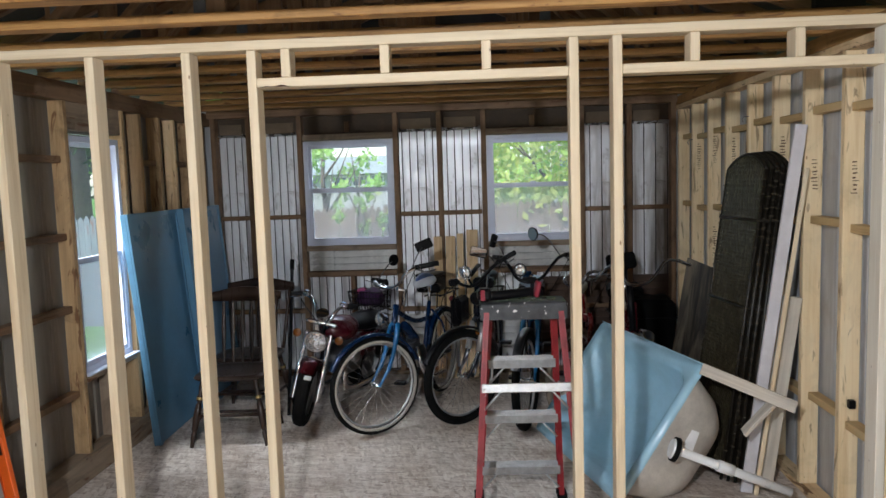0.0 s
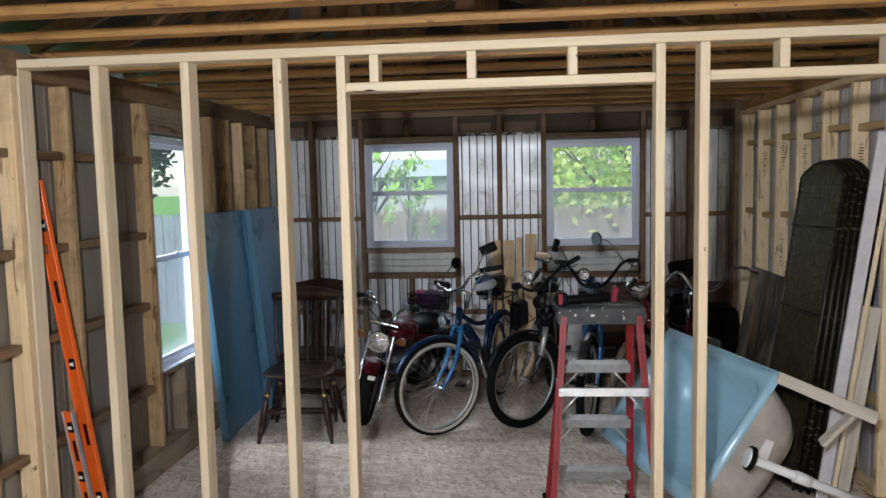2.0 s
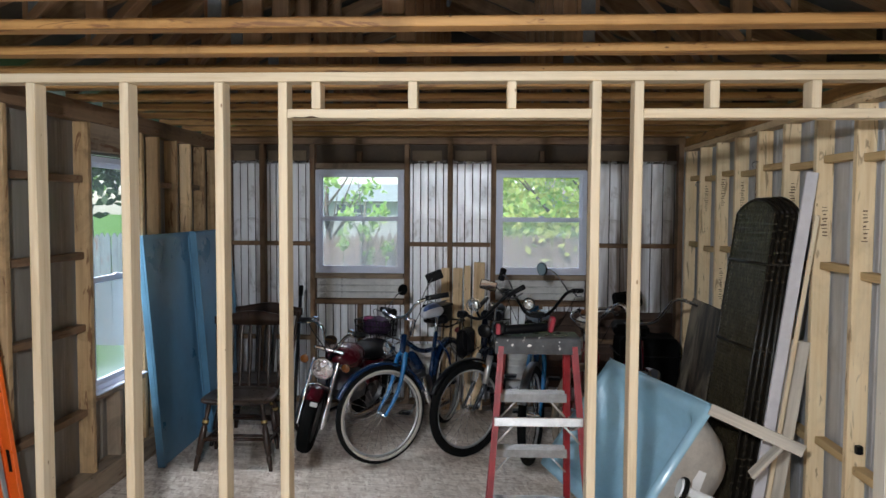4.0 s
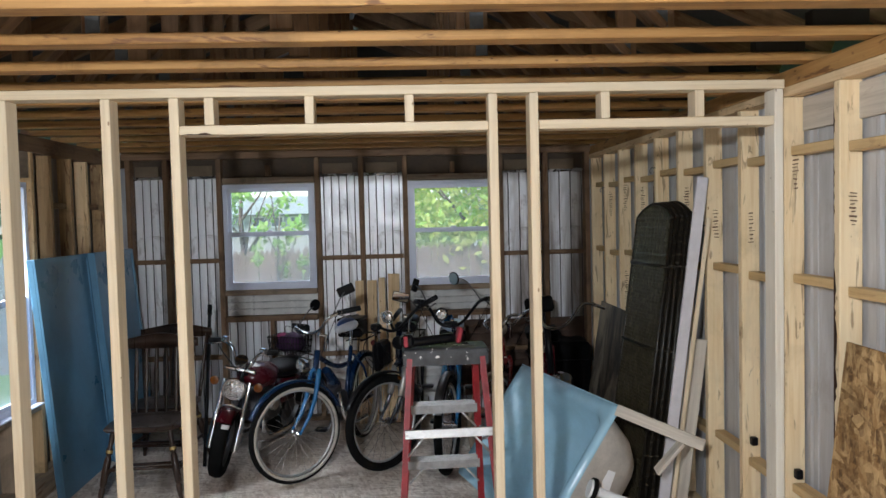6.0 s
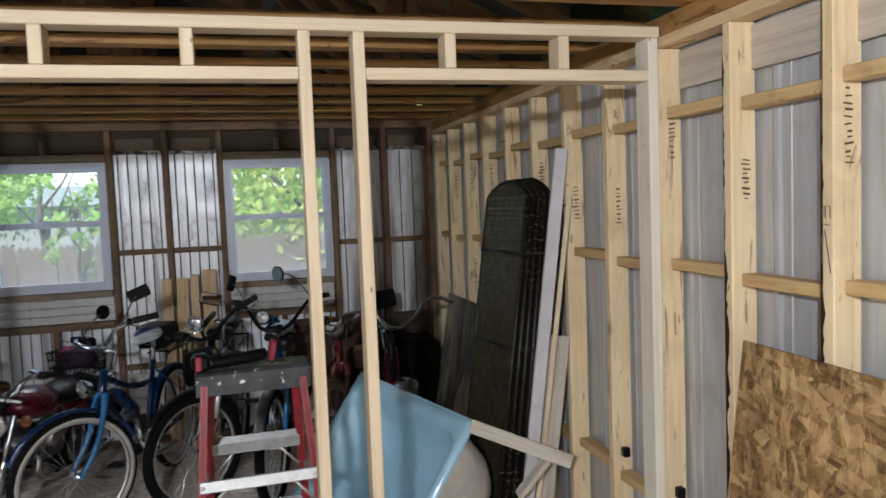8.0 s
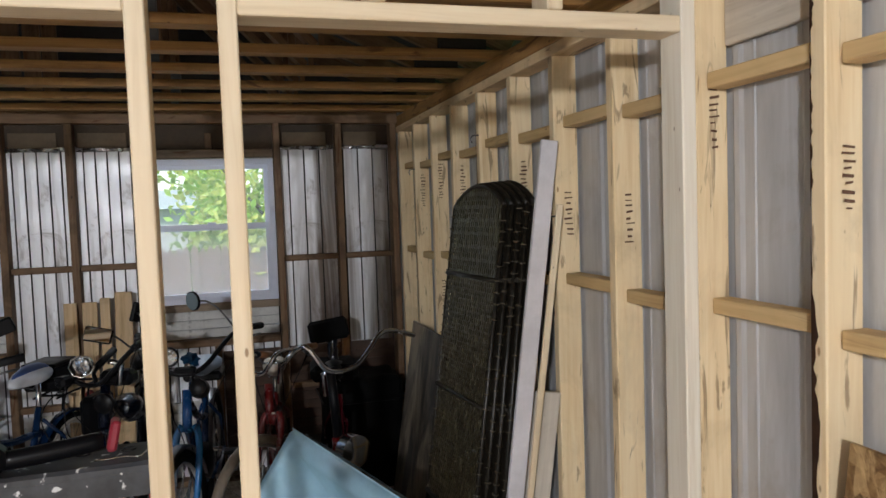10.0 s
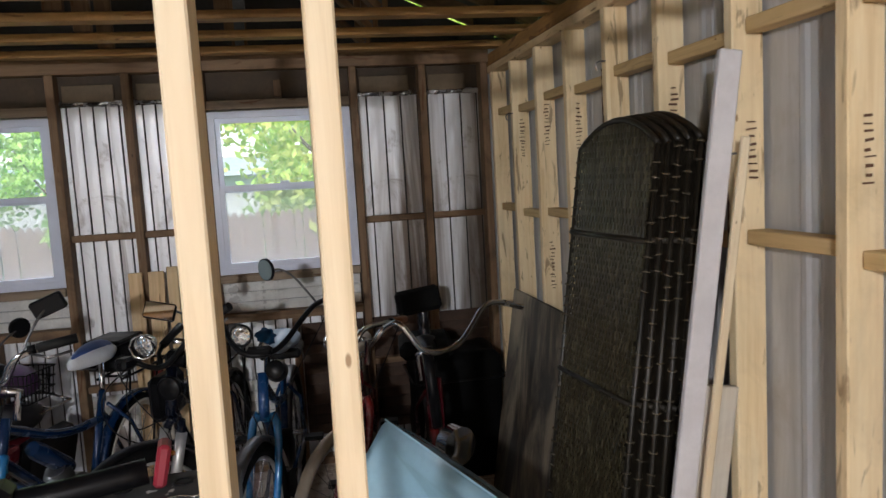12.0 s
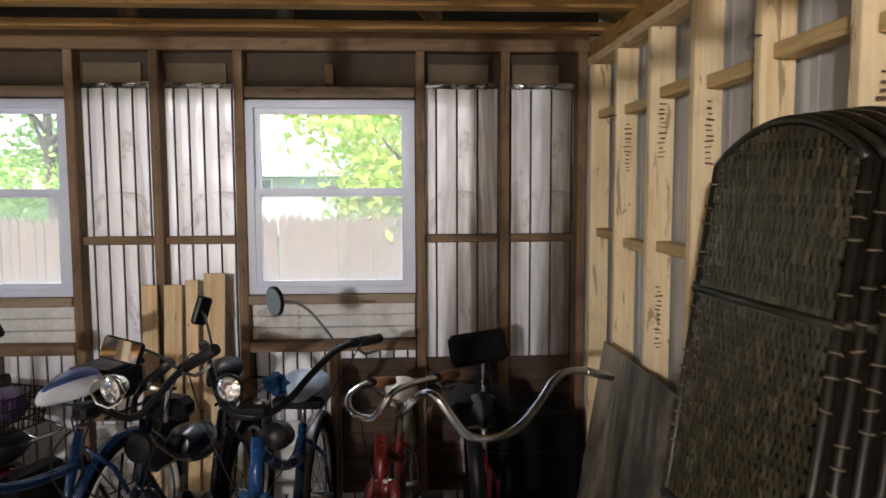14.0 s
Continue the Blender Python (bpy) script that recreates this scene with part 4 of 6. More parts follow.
    for end, near, side in ((line[0], line[1], -1), (line[-1], line[-2], 1)):
        d = (end - near).normalized()
        a = end - d * min(0.125, 0.95 * (end - near).length)
        part("grip", tubes(0.0125 if grip == M["chrome"] else 0.0175, (a, end + d * 0.008), sides=10), grip or M["grip"], hb_)
        if not levers:
            continue
        down = Vector((0, -0.012, -0.02))
        part("brake_lever", tubes(0.0055, (a + down * 0.6 - d * 0.02, a + d * 0.05 + down * 2.1, end + down * 1.9), sides=6), M["steel"], hb_)
        part("lever_clamp", tubes(0.0165, (a - d * 0.03, a - d * 0.004), sides=10), M["black"], hb_)
        out = Vector((0.035 * side, -0.13, 0.03))
        part("brake_cable", tubes(0.0023, (a + down, a + out, a.lerp(crown, 0.5) + out * 0.9, crown + out * 0.25, crown + Vector((0.02 * side, 0, -0.06))), sides=5, round_off=2), M["black"], b)
    return b, S


# blue cruiser with whitewalls
cruiser, S = bicycle("blue cruiser bicycle with whitewall tyres and white saddle", -0.473, 5.284, -17.5, -37, M["dark_blue"], M["bright_blue"], M["white_vinyl_seat"],
    ((-0.70, 5.335, 0.957), (-0.745, 5.20, 0.985), (-0.70, 5.09, 0.965), (-0.60, 5.03, 0.945), (-0.53, 4.95, 0.985), (-0.475, 4.87, 1.075), (-0.387, 4.858, 1.112), (-0.266, 4.888, 1.130)), wall=M["pale_rubber"], guard=M["dark_blue"], head=0.96, seat_size=(0.25, 0.29), seat_x=-0.055)
CR = pose(-0.473, 5.284, 0, 0, 0, -17.5).inverted()
mirror(cruiser, CR @ Vector((-0.44, 4.865, 1.09)), CR @ Vector((-0.357, 4.939, 1.248)), M["black"], 0.050, False, 24, 8, 22)
mirror(cruiser, CR @ Vector((-0.715, 5.24, 0.98)), CR @ Vector((-0.615, 5.369, 1.105)), M["black"], 0.042, True, 62, 4)
headlamp(cruiser, CR @ Matrix.Translation((-0.685, 5.035, 0.735)) @ pose(0, 0, 0, 0, 0, -52), 0.05, M["chrome"])
part("lamp_bracket", tubes(0.007, (CR @ Vector((-0.655, 5.05, 0.72)), CR @ Vector((-0.60, 5.00, 0.70)))), M["chrome"], cruiser)
part("bar_bag", box_bm(0.10, 0.07, 0.06, 0.016), M["black"], cruiser, "", CR @ pose(-0.70, 5.31, 0.945, 0, 0, -40))
part("cylinder", lathe([(0.03, 0.0), (0.055, 0.008), (0.03, 0.016), (0.055, 0.024), (0.03, 0.032), (0.055, 0.04), (0.03, 0.048), (0.055, 0.056), (0.03, 0.064), (0.04, 0.08), (0.0, 0.085)], 16), M["steel"], cruiser, "finned engine cylinder", pose(0, -0.03, 0.48, 28))
part("exhaust", tubes(0.017, ((0.05, -0.08, 0.50), (0.09, -0.12, 0.40), (0.10, -0.02, 0.26), (0.11, 0.30, 0.24)), round_off=2), M["chrome"], cruiser)
part("chain_guard", box_bm(0.012, 0.40, 0.07, 0.005), M["black"], cruiser, "", pose(-0.065, 0.33, 0.35, 5))
part("side_bag", box_bm(0.09, 0.24, 0.22, 0.035), M["black"], cruiser, "black bag hung on the rack", pose(0.13, 0.62, 0.64))
part("saddle_bag", box_bm(0.14, 0.08, 0.07, 0.02), M["black"], cruiser, "", pose(-0.03, 0.46, 0.84))
part("tail_lamp", lathe([(0.0, -0.02), (0.022, -0.015), (0.026, 0.0), (0.0, 0.006)], 14), M["bikered"], cruiser, "red tail lamp", pose(0, 0.80, 0.70, -90))
saddle(cruiser, pose(-0.055, 0.318, 0.912), M["seat_blue"], 0.19, 0.27).name = "saddle_panel"
rack = part("rear_rack", tubes(0.006, ((-0.06, 0.36, 0.79), (-0.07, 0.78, 0.79)), ((0.06, 0.36, 0.79), (0.07, 0.78, 0.79)), ((-0.06, 0.42, 0.79), (0.06, 0.42, 0.79)), ((-0.07, 0.78, 0.79), (0.07, 0.78, 0.79)), ((-0.07, 0.66, 0.79), (-0.06, 0.55, 0.33)), ((0.07, 0.66, 0.79), (0.06, 0.55, 0.33))), M["black"], cruiser)
part("motor", lathe([(0.05, -0.07), (0.085, -0.05), (0.085, 0.05), (0.05, 0.07)], 20), M["steel"], cruiser, "", pose(0, 0.0, 0.42, 0, 90))
part("battery_tank", lathe([(0.0, -0.14), (0.028, -0.13), (0.036, -0.10), (0.036, 0.10), (0.028, 0.13), (0.0, 0.14)], 18), M["dark_blue"], cruiser, "dark blue tubular battery", pose(0, -0.08, 0.60, 52))
part("reflector", box_bm(0.06, 0.012, 0.02, 0.003), M["amber"], cruiser, "", pose(0.10, 0.12, 0.30, 0, 0, 17))
box = thing("carrier_box", "black plastic carrier box on the bicycle's rear rack", "box", pose(-0.385, 5.85, 0.80, 0, 0, -17.5))
part("body", box_bm(0.17, 0.22, 0.12, 0.012), M["black"], box, "", pose(0, 0, 0.06))
part("lid", box_bm(0.18, 0.23, 0.025, 0.010), M["black"], box, "", pose(0, 0, 0.132))

# black mountain bicycle with motor lamp
mtb, S = bicycle("black mountain bicycle with thick tyres and mirrors", 0.03, 5.49, -8, -41, M["navy"], M["navy"], M["black"],
    ((-0.19, 5.13, 0.965), (-0.155, 5.215, 0.955), (-0.09, 5.19, 0.925), (-0.03, 5.165, 0.93), (0.03, 5.145, 0.99), (0.115, 5.11, 1.09), (0.244, 5.03, 1.170)), width=0.030, head=1.04, guard=M["black"], bar_mat=M["black"])
MT = pose(0.03, 5.49, 0, 0, 0, -8).inverted()
headlamp(mtb, MT @ Matrix.Translation((-0.095, 5.145, 1.03)) @ pose(0, 0, 0, 8, 0, -30), 0.046, M["chrome"])
part("lamp_guard", tubes(0.004, *[[MT @ Vector((-0.095 + 0.05 * math.cos(a), 5.115, 1.03 + 0.05 * math.sin(a))) for a in (q, q + 0.8, q + 1.6, q + 2.4, q + 3.1)] for q in (0.0, 3.14)], sides=6), M["chrome"], mtb)
headlamp(mtb, MT @ Matrix.Translation((-0.017, 5.13, 0.85)) @ pose(0, 0, 0, 0, 0, -18), 0.05, M["black"], M["black"])
part("switch_box", box_bm(0.055, 0.07, 0.05, 0.012), M["black"], mtb, "", MT @ pose(-0.175, 5.15, 0.963, 0, 0, -30))
part("bar_end_grip", tubes(0.017, (MT @ Vector((-0.06, 5.30, 0.99)), MT @ Vector((0.0, 5.42, 1.045)))), M["grip"], mtb)
part("grip_stalk", tubes(0.010, (MT @ Vector((-0.05, 5.19, 0.935)), MT @ Vector((-0.07, 5.26, 0.965)), MT @ Vector((-0.06, 5.30, 0.99)))), M["black"], mtb)
mirror(mtb, MT @ Vector((0.12, 5.105, 1.095)), MT @ Vector((0.008, 4.97, 1.187)), M["mirror"], 0.05, False, 6, -17, -14)
mirror(mtb, MT @ Vector((0.19, 5.23, 1.115)), MT @ Vector((0.111, 5.397, 1.224)), M["black"], 0.042, False, 60, 5, 72)
for q in (-1, 1):
    part("fork_sleeve", tubes([0.021, 0.021], (S @ Vector((q * 0.055, 0.02, 0.69)), S @ Vector((q * 0.056, -0.03, 0.50))), sides=12), M["alu"], mtb, "scuffed aluminium fork sleeve")
    part("loose_cable", tubes(0.003, (MT @ Vector((-0.16, 5.16, 0.95)), MT @ Vector((-0.22 + 0.05 * q, 5.08, 0.86)), MT @ Vector((-0.20 + 0.04 * q, 5.10, 0.70)), MT @ Vector((-0.09, 5.14, 0.66 + 0.05 * q)), MT @ Vector((-0.03, 5.18, 0.74))), sides=5, round_off=2), M["black"], mtb)
part("bottle", lathe([(0.0, 0.0), (0.035, 0.004), (0.036, 0.13), (0.02, 0.155), (0.018, 0.18), (0.0, 0.185)], 14), M["black"], mtb, "", pose(0, 0.07, 0.42, 38))
part("tail_rack", tubes(0.006, ((-0.05, 0.36, 0.76), (-0.06, 0.80, 0.76)), ((0.05, 0.36, 0.76), (0.06, 0.80, 0.76)), ((-0.06, 0.80, 0.76), (0.06, 0.80, 0.76)), ((-0.06, 0.70, 0.76), (-0.06, 0.56, 0.34)), ((0.06, 0.70, 0.76), (0.06, 0.56, 0.34))), M["black"], mtb)
part("motor", lathe([(0.05, -0.06), (0.09, -0.045), (0.09, 0.045), (0.05, 0.06)], 20), M["steel"], mtb, "", pose(0, 0.0, 0.46, 0, 90))
part("fuel_tank", lathe([(0.0, -0.13), (0.05, -0.11), (0.065, -0.03), (0.065, 0.06), (0.04, 0.12), (0.0, 0.13)], 18), M["navy"], mtb, "", pose(0, 0.02, 0.74, 80))
part("reflector", box_bm(0.06, 0.012, 0.02, 0.003), M["amber"], mtb, "", S @ pose(0.03, -0.02, 0.62))
part("pouch", box_bm(0.16, 0.09, 0.07, 0.02), M["black"], mtb, "black handlebar pouch", MT @ pose(0.04, 5.24, 0.945, 0, 0, -20))

# blue city bicycle with round mirror
city, S = bicycle("bright blue bicycle with round mirror and padded saddle", 0.372, 5.413, -5, -11, M["blue"], M["bright_blue"], M["blue_seat_pale"],
    ((0.115, 5.40, 1.105), (0.175, 5.24, 1.115), (0.215, 5.11, 1.07), (0.262, 5.05, 0.985), (0.345, 5.03, 0.965), (0.43, 5.06, 0.985), (0.515, 5.16, 1.075), (0.585, 5.30, 1.12), (0.70, 5.49, 1.10)), head=1.0, seat_h=0.86, guard=M["steel"], width=0.028, bar_mat=M["black"], seat_size=(0.27, 0.29))
CI = pose(0.372, 5.413, 0, 0, 0, -5).inverted()
headlamp(city, CI @ Matrix.Translation((0.282, 5.03, 1.055)) @ pose(0, 0, 0, 0, 0, -14), 0.046, M["black"])
mirror(city, CI @ Vector((0.58, 5.29, 1.115)), CI @ Vector((0.386, 5.225, 1.28)), M["teal_mirror"], 0.047, True, -44, 4)
part("tail_bag", lump(0.04, 0.05, 0.03, 11, 0.7), plain("blue_cloth", (0.010, 0.065, 0.16), 0.85, 0, 0.4, 25.0, 0.4, 0.2), city, "", CI @ pose(0.35, 5.42, 0.965, 15, 20, 10))
part("frame_bag", lathe([(0.0, -0.09), (0.034, -0.075), (0.046, 0.0), (0.038, 0.07), (0.0, 0.09)], 18), M["black"], city, "", pose(0.05, -0.25, 0.87, 70))
part("motor", lathe([(0.05, -0.06), (0.09, -0.045), (0.09, 0.045), (0.05, 0.06)], 20), M["black"], city, "", pose(0, 0.02, 0.44, 0, 90))
part("display", box_bm(0.10, 0.04, 0.03, 0.010), M["black"], city, "", CI @ pose(0.345, 5.045, 0.985, 20, 0, -10))
part("saddle_base", box_bm(0.20, 0.22, 0.05, 0.02), M["black"], city, "", pose(0, 0.33, 0.825))

# red cruiser
redbike, S = bicycle("red bicycle with tan tyres and swept chrome handlebar", 0.746, 5.502, -5.5, -32, M["bikered"], M["bikered"], M["beige"],
    ((0.745, 5.55, 0.93), (0.66, 5.40, 0.965), (0.60, 5.30, 0.95), (0.615, 5.22, 0.915), (0.69, 5.19, 0.90), (0.725, 5.12, 0.965), (0.76, 5.13, 1.02), (0.874, 5.33, 0.992), (0.976, 5.50, 0.966)), r=0.33, tyre=plain("tan_tyre_rubber", (0.20, 0.16, 0.12), 0.75), head=0.97, seat_h=0.80, grip=M["tan_leather"])
part("decal", tubes(0.0178, ((0, 0.045, 0.70), (0, 0.05, 0.725))), M["beige"], redbike, "pale band on the fork", S)

# red high-riser with backrest
riser, S = bicycle("dark red high-riser bicycle with tall chrome bars and backrest", 1.05, 5.24, -6, 32, M["maroon"], M["bikered"], M["black"],
    ((0.775, 4.97, 0.985), (0.83, 4.88, 1.07), (0.868, 4.80, 1.10), (0.915, 4.80, 1.03), (0.955, 4.81, 0.972), (1.022, 4.825, 0.960), (1.10, 4.86, 0.972), (1.165, 4.90, 1.03), (1.225, 4.94, 1.105), (1.30, 4.99, 1.105), (1.42, 5.085, 1.055)), r=0.25, head=0.95, seat_h=0.80, grip=M["chrome"], levers=False)
part("backrest_post", tubes(0.03, ((0, 0.42, 0.76), (0.0, 0.45, 0.86), (0.0, 0.47, 0.98)), round_off=1), M["navy"], riser)
part("backrest", box_bm(0.225, 0.06, 0.125, 0.04), M["rubber"], riser, "padded black backrest", pose(-0.02, 0.45, 1.015, -12, -6, 14))
part("seat_pad", box_bm(0.26, 0.30, 0.09, 0.04), M["rubber"], riser, "", pose(0, 0.42, 0.80))
part("stem_cover", tubes(0.022, ((0, 0.02, 0.66), (0, 0.06, 0.97))), M["black"], riser, "", S)
part("hub_motor", lathe([(0.03, -0.04), (0.075, -0.03), (0.075, 0.03), (0.03, 0.04)], 20), M["chrome"], riser, "", S @ pose(0.03, -0.05, 0.60, 90, 20))

# maroon motorcycle
moto = thing("motorcycle", "small maroon motorcycle with chrome headlamp and forks", "motorcycle", pose(-1.17, 5.53, 0, 0, 14, -19))


def moto_wheel(y, r, w, m, name):
    t = part(name, lathe([(r - 0.075, -w * 0.4), (r - 0.03, -w * 0.5), (r - 0.008, -w * 0.36), (r, 0.0), (r - 0.008, w * 0.36), (r - 0.03, w * 0.5), (r - 0.075, w * 0.4), (r - 0.075, -w * 0.4)], 32), M["rubber"], moto, "", m @ pose(0, y, r, 0, 90))
    part("rim", lathe([(0.03, -0.03), (0.04, -0.012), (r - 0.09, -0.015), (r - 0.072, -w * 0.38), (r - 0.072, w * 0.38), (r - 0.09, 0.015), (0.04, 0.012), (0.03, 0.03)], 28), M["steel"], t)


SM = Matrix.Translation((0, -0.34, 0)) @ pose(0, 0, 0, 0, 0, 20)
moto_wheel(-0.13, 0.235, 0.095, SM, "front_wheel")
moto_wheel(0.50, 0.235, 0.13, Matrix.Identity(4), "rear_wheel")
for s in (-1, 1):
    leg = part("fork_leg", lathe([(0.024, 0.0), (0.026, 0.02), (0.026, 0.22), (0.021, 0.24), (0.016, 0.25), (0.016, 0.47)], 14), M["chrome"], moto, "", SM @ pose(s * 0.085, -0.17, 0.20, -17))
part("front_fender", mudguard(0.255, 52, 165, 0.06), M["maroon"], moto, "maroon front fender", SM @ pose(0, -0.13, 0.235))
part("fender_badge", box_bm(0.05, 0.006, 0.03, 0.002), M["white"], moto, "", SM @ pose(0.02, -0.315, 0.42, -40))
headlamp(moto, SM @ pose(0, -0.14, 0.62), 0.082, M["chrome"])
part("clamp", box_bm(0.22, 0.07, 0.03, 0.01), M["chrome"], moto, "", SM @ pose(0, 0.02, 0.71, -17))
MI = pose(-1.17, 5.53, 0, 0, 14, -19).inverted()
mbar = [MI @ Vector(p) for p in ((-1.395, 5.45, 0.862), (-1.266, 5.36, 0.873), (-1.185, 5.29, 0.83), (-1.163, 5.24, 0.70), (-1.065, 5.22, 0.69), (-1.03, 5.24, 0.765), (-0.974, 5.28, 0.789), (-0.90, 5.36, 0.768))]
part("handlebar", tubes(0.0125, mbar, round_off=2), M["chrome"], moto)
for a, b in ((mbar[0], mbar[1]), (mbar[-1], mbar[-2])):
    part("grip", tubes(0.019, (a, a.lerp(b, 0.8)), sides=10), M["grip"], moto)
    part("lever", tubes(0.006, (a.lerp(b, 0.95) + Vector((0, -0.03, -0.01)), a.lerp(b, 0.4) + Vector((0, -0.055, -0.015)), a + Vector((0, -0.05, -0.01))), sides=6), M["chrome"], moto)
    part("master_cylinder", box_bm(0.05, 0.05, 0.035, 0.01), M["chrome"], moto, "", Matrix.Translation(a.lerp(b, 1.05) + Vector((0, -0.01, 0.012))))
    part("control_cable", tubes(0.004, (a.lerp(b, 1.0), b + Vector((0, -0.12, 0.0)), SM @ Vector((0.03, -0.12, 0.72)), SM @ Vector((0.02, 0.0, 0.60))), sides=5, round_off=2), M["black"], moto)
for q in (-1, 1):
    part("turn_signal", lathe([(0.0, -0.05), (0.026, -0.03), (0.03, 0.0), (0.0, 0.01)], 14), M["amber"], moto, "amber turn signal", SM @ pose(q * 0.15, -0.06, 0.63, 90))
    part("brake_caliper" if q > 0 else "axle_nut", box_bm(0.035, 0.08, 0.05, 0.012), M["steel"], moto, "", SM @ pose(q * 0.10, -0.10, 0.26))
    part("fork_brace", tubes(0.009, (SM @ Vector((q * 0.085, -0.09, 0.47)), SM @ Vector((0.0, -0.17, 0.52)), SM @ Vector((-q * 0.085, -0.09, 0.47))), sides=6), M["chrome"], moto)
part("saddlebag", box_bm(0.13, 0.32, 0.24, 0.05), M["black"], moto, "black saddlebag", pose(0.17, 0.50, 0.44))
part("side_cover", box_bm(0.05, 0.22, 0.16, 0.03), M["maroon"], moto, "maroon side cover", pose(0.125, 0.22, 0.47))
part("air_cleaner", lathe([(0.0, 0.03), (0.05, 0.028), (0.062, 0.01), (0.062, -0.02)], 18), M["chrome"], moto, "", pose(0.12, 0.02, 0.42, 0, 90))
part("gauge", lathe([(0.035, -0.05), (0.045, -0.03), (0.045, 0.0), (0.0, 0.004)], 18), M["chrome"], moto, "", SM @ pose(0, -0.03, 0.80, 30))
bm = bmesh.new()
bmesh.ops.create_uvsphere(bm, u_segments=20, v_segments=12, radius=1.0)
for v in bm.verts:
    v.co = Vector((v.co.x * 0.125 * (1.0 - 0.3 * v.co.y), v.co.y * 0.22, v.co.z * 0.095))
smooth(bm, 80)
part("fuel_tank", bm, M["maroon"], moto, "", pose(0, -0.04, 0.62, -6))
bm = bmesh.new()
bmesh.ops.create_uvsphere(bm, u_segments=20, v_segments=12, radius=1.0)
for v in bm.verts:
    v.co = Vector((v.co.x * 0.13, v.co.y * 0.27, max(-0.04, v.co.z * 0.06)))
smooth(bm, 60)
part("seat", bm, M["black"], moto, "", pose(0, 0.36, 0.60))
part("engine", box_bm(0.22, 0.28, 0.24, 0.04), M["steel"], moto, "", pose(0, 0.08, 0.36))
part("cylinder_fins", lathe([(0.06, 0.0), (0.08, 0.01), (0.06, 0.02), (0.08, 0.03), (0.06, 0.04), (0.08, 0.05), (0.06, 0.06), (0.08, 0.07), (0.06, 0.08)], 18), M["steel"], moto, "", pose(0, -0.06, 0.40, 30))
part("exhaust", tubes(0.022, ((0.10, -0.06, 0.34), (0.14, -0.1, 0.2), (0.16, 0.1, 0.16), (0.17, 0.6, 0.2)), round_off=1), M["chrome"], moto)
part("frame", tubes(0.016, ((0, -0.30, 0.66), (0, -0.2, 0.2), (0, 0.2, 0.18), (0, 0.5, 0.235)), ((0, -0.3, 0.68), (0, 0.1, 0.54), (0, 0.6, 0.52))), M["navy"], moto)
part("rear_fender", mudguard(0.262, 20, 150, 0.075), M["maroon"], moto, "", pose(0, 0.50, 0.235))
part("rack", tubes(0.007, ((-0.09, 0.45, 0.62), (-0.09, 0.75, 0.62)), ((0.09, 0.45, 0.62), (0.09, 0.75, 0.62)), ((-0.09, 0.75, 0.62), (0.09, 0.75, 0.62)), ((-0.09, 0.6, 0.62), (0.09, 0.6, 0.62))), M["chrome"], moto)

# basket of purple things on the rack
M["purple"] = plain("purple_cloth", (0.05, 0.014, 0.065), 0.7, 0, 0.6, 14.0, 0.5)
M["magenta"] = plain("magenta_cloth", (0.35, 0.05, 0.16), 0.7, 0, 0.4, 14.0, 0.5)
basket = thing("wire_basket", "black wire basket full of purple cloth on the rack", "basket", pose(-0.905, 6.02, 0.638, 0, 0, -19))
bm = bmesh.new()
for z in (0.004, 0.05, 0.10, 0.15):
    k = 0.9 + z * 0.6
    tube(bm, [(-0.15 * k, -0.11 * k, z), (0.15 * k, -0.11 * k, z), (0.15 * k, 0.11 * k, z), (-0.15 * k, 0.11 * k, z)], 0.004, 5, closed=True)
for i in range(11):
    for s in (-1, 1):
        x = -0.14 + 0.028 * i
        tube(bm, [(x * 0.9, s * 0.099, 0.004), (x, s * 0.11, 0.15)], 0.0028, 4)
for i in range(8):
    for s in (-1, 1):
        y_ = -0.1 + 0.028 * i
        tube(bm, [(s * 0.135, y_ * 0.9, 0.004), (s * 0.15, y_, 0.15)], 0.0028, 4)
part("wire_cage", bm, M["black"], basket)["kind"] = "stuff"


cl = thing("cloth_bundle", "bundle of purple and magenta cloth in the basket", "cloth", pose(-0.905, 6.02, 0.728, 0, 0, -19))
part("purple_cloth", lump(0.13, 0.09, 0.075, 3), M["purple"], cl, "", pose(0, 0, 0.005))
part("magenta_cloth", lump(0.05, 0.04, 0.03, 7), M["magenta"], cl, "magenta cloth", pose(-0.05, -0.03, 0.055))

# ---------------------------------------------------------------- stepladder and the tool on it
ladder = thing("stepladder", "red fibreglass stepladder with aluminium steps, paint-spattered", "stepladder", pose(0.215, 3.42, 0, 0, 0, 1.5))
CAP = 1.09


def rail(name, a, b, mat, parent, w=0.062, d=0.026):
    a, b = Vector(a), Vector(b)
    v = b - a
    z = v.normalized()
    y = Vector((0, 1, 0))
    y = (y - z * y.dot(z)).normalized()
    x = y.cross(z)
    m = Matrix(((x.x, y.x, z.x), (x.y, y.y, z.y), (x.z, y.z, z.z))).to_4x4()
    bm = bmesh.new()
    piece(bm, 0.005, w, v.length, Matrix.Identity(4))
    for s in (-1, 1):
        piece(bm, d, 0.005, v.length, pose(0, s * (w / 2 - 0.0025), 0))
    return part(name, bm, mat, parent, "", Matrix.Translation((a + b) / 2) @ m)


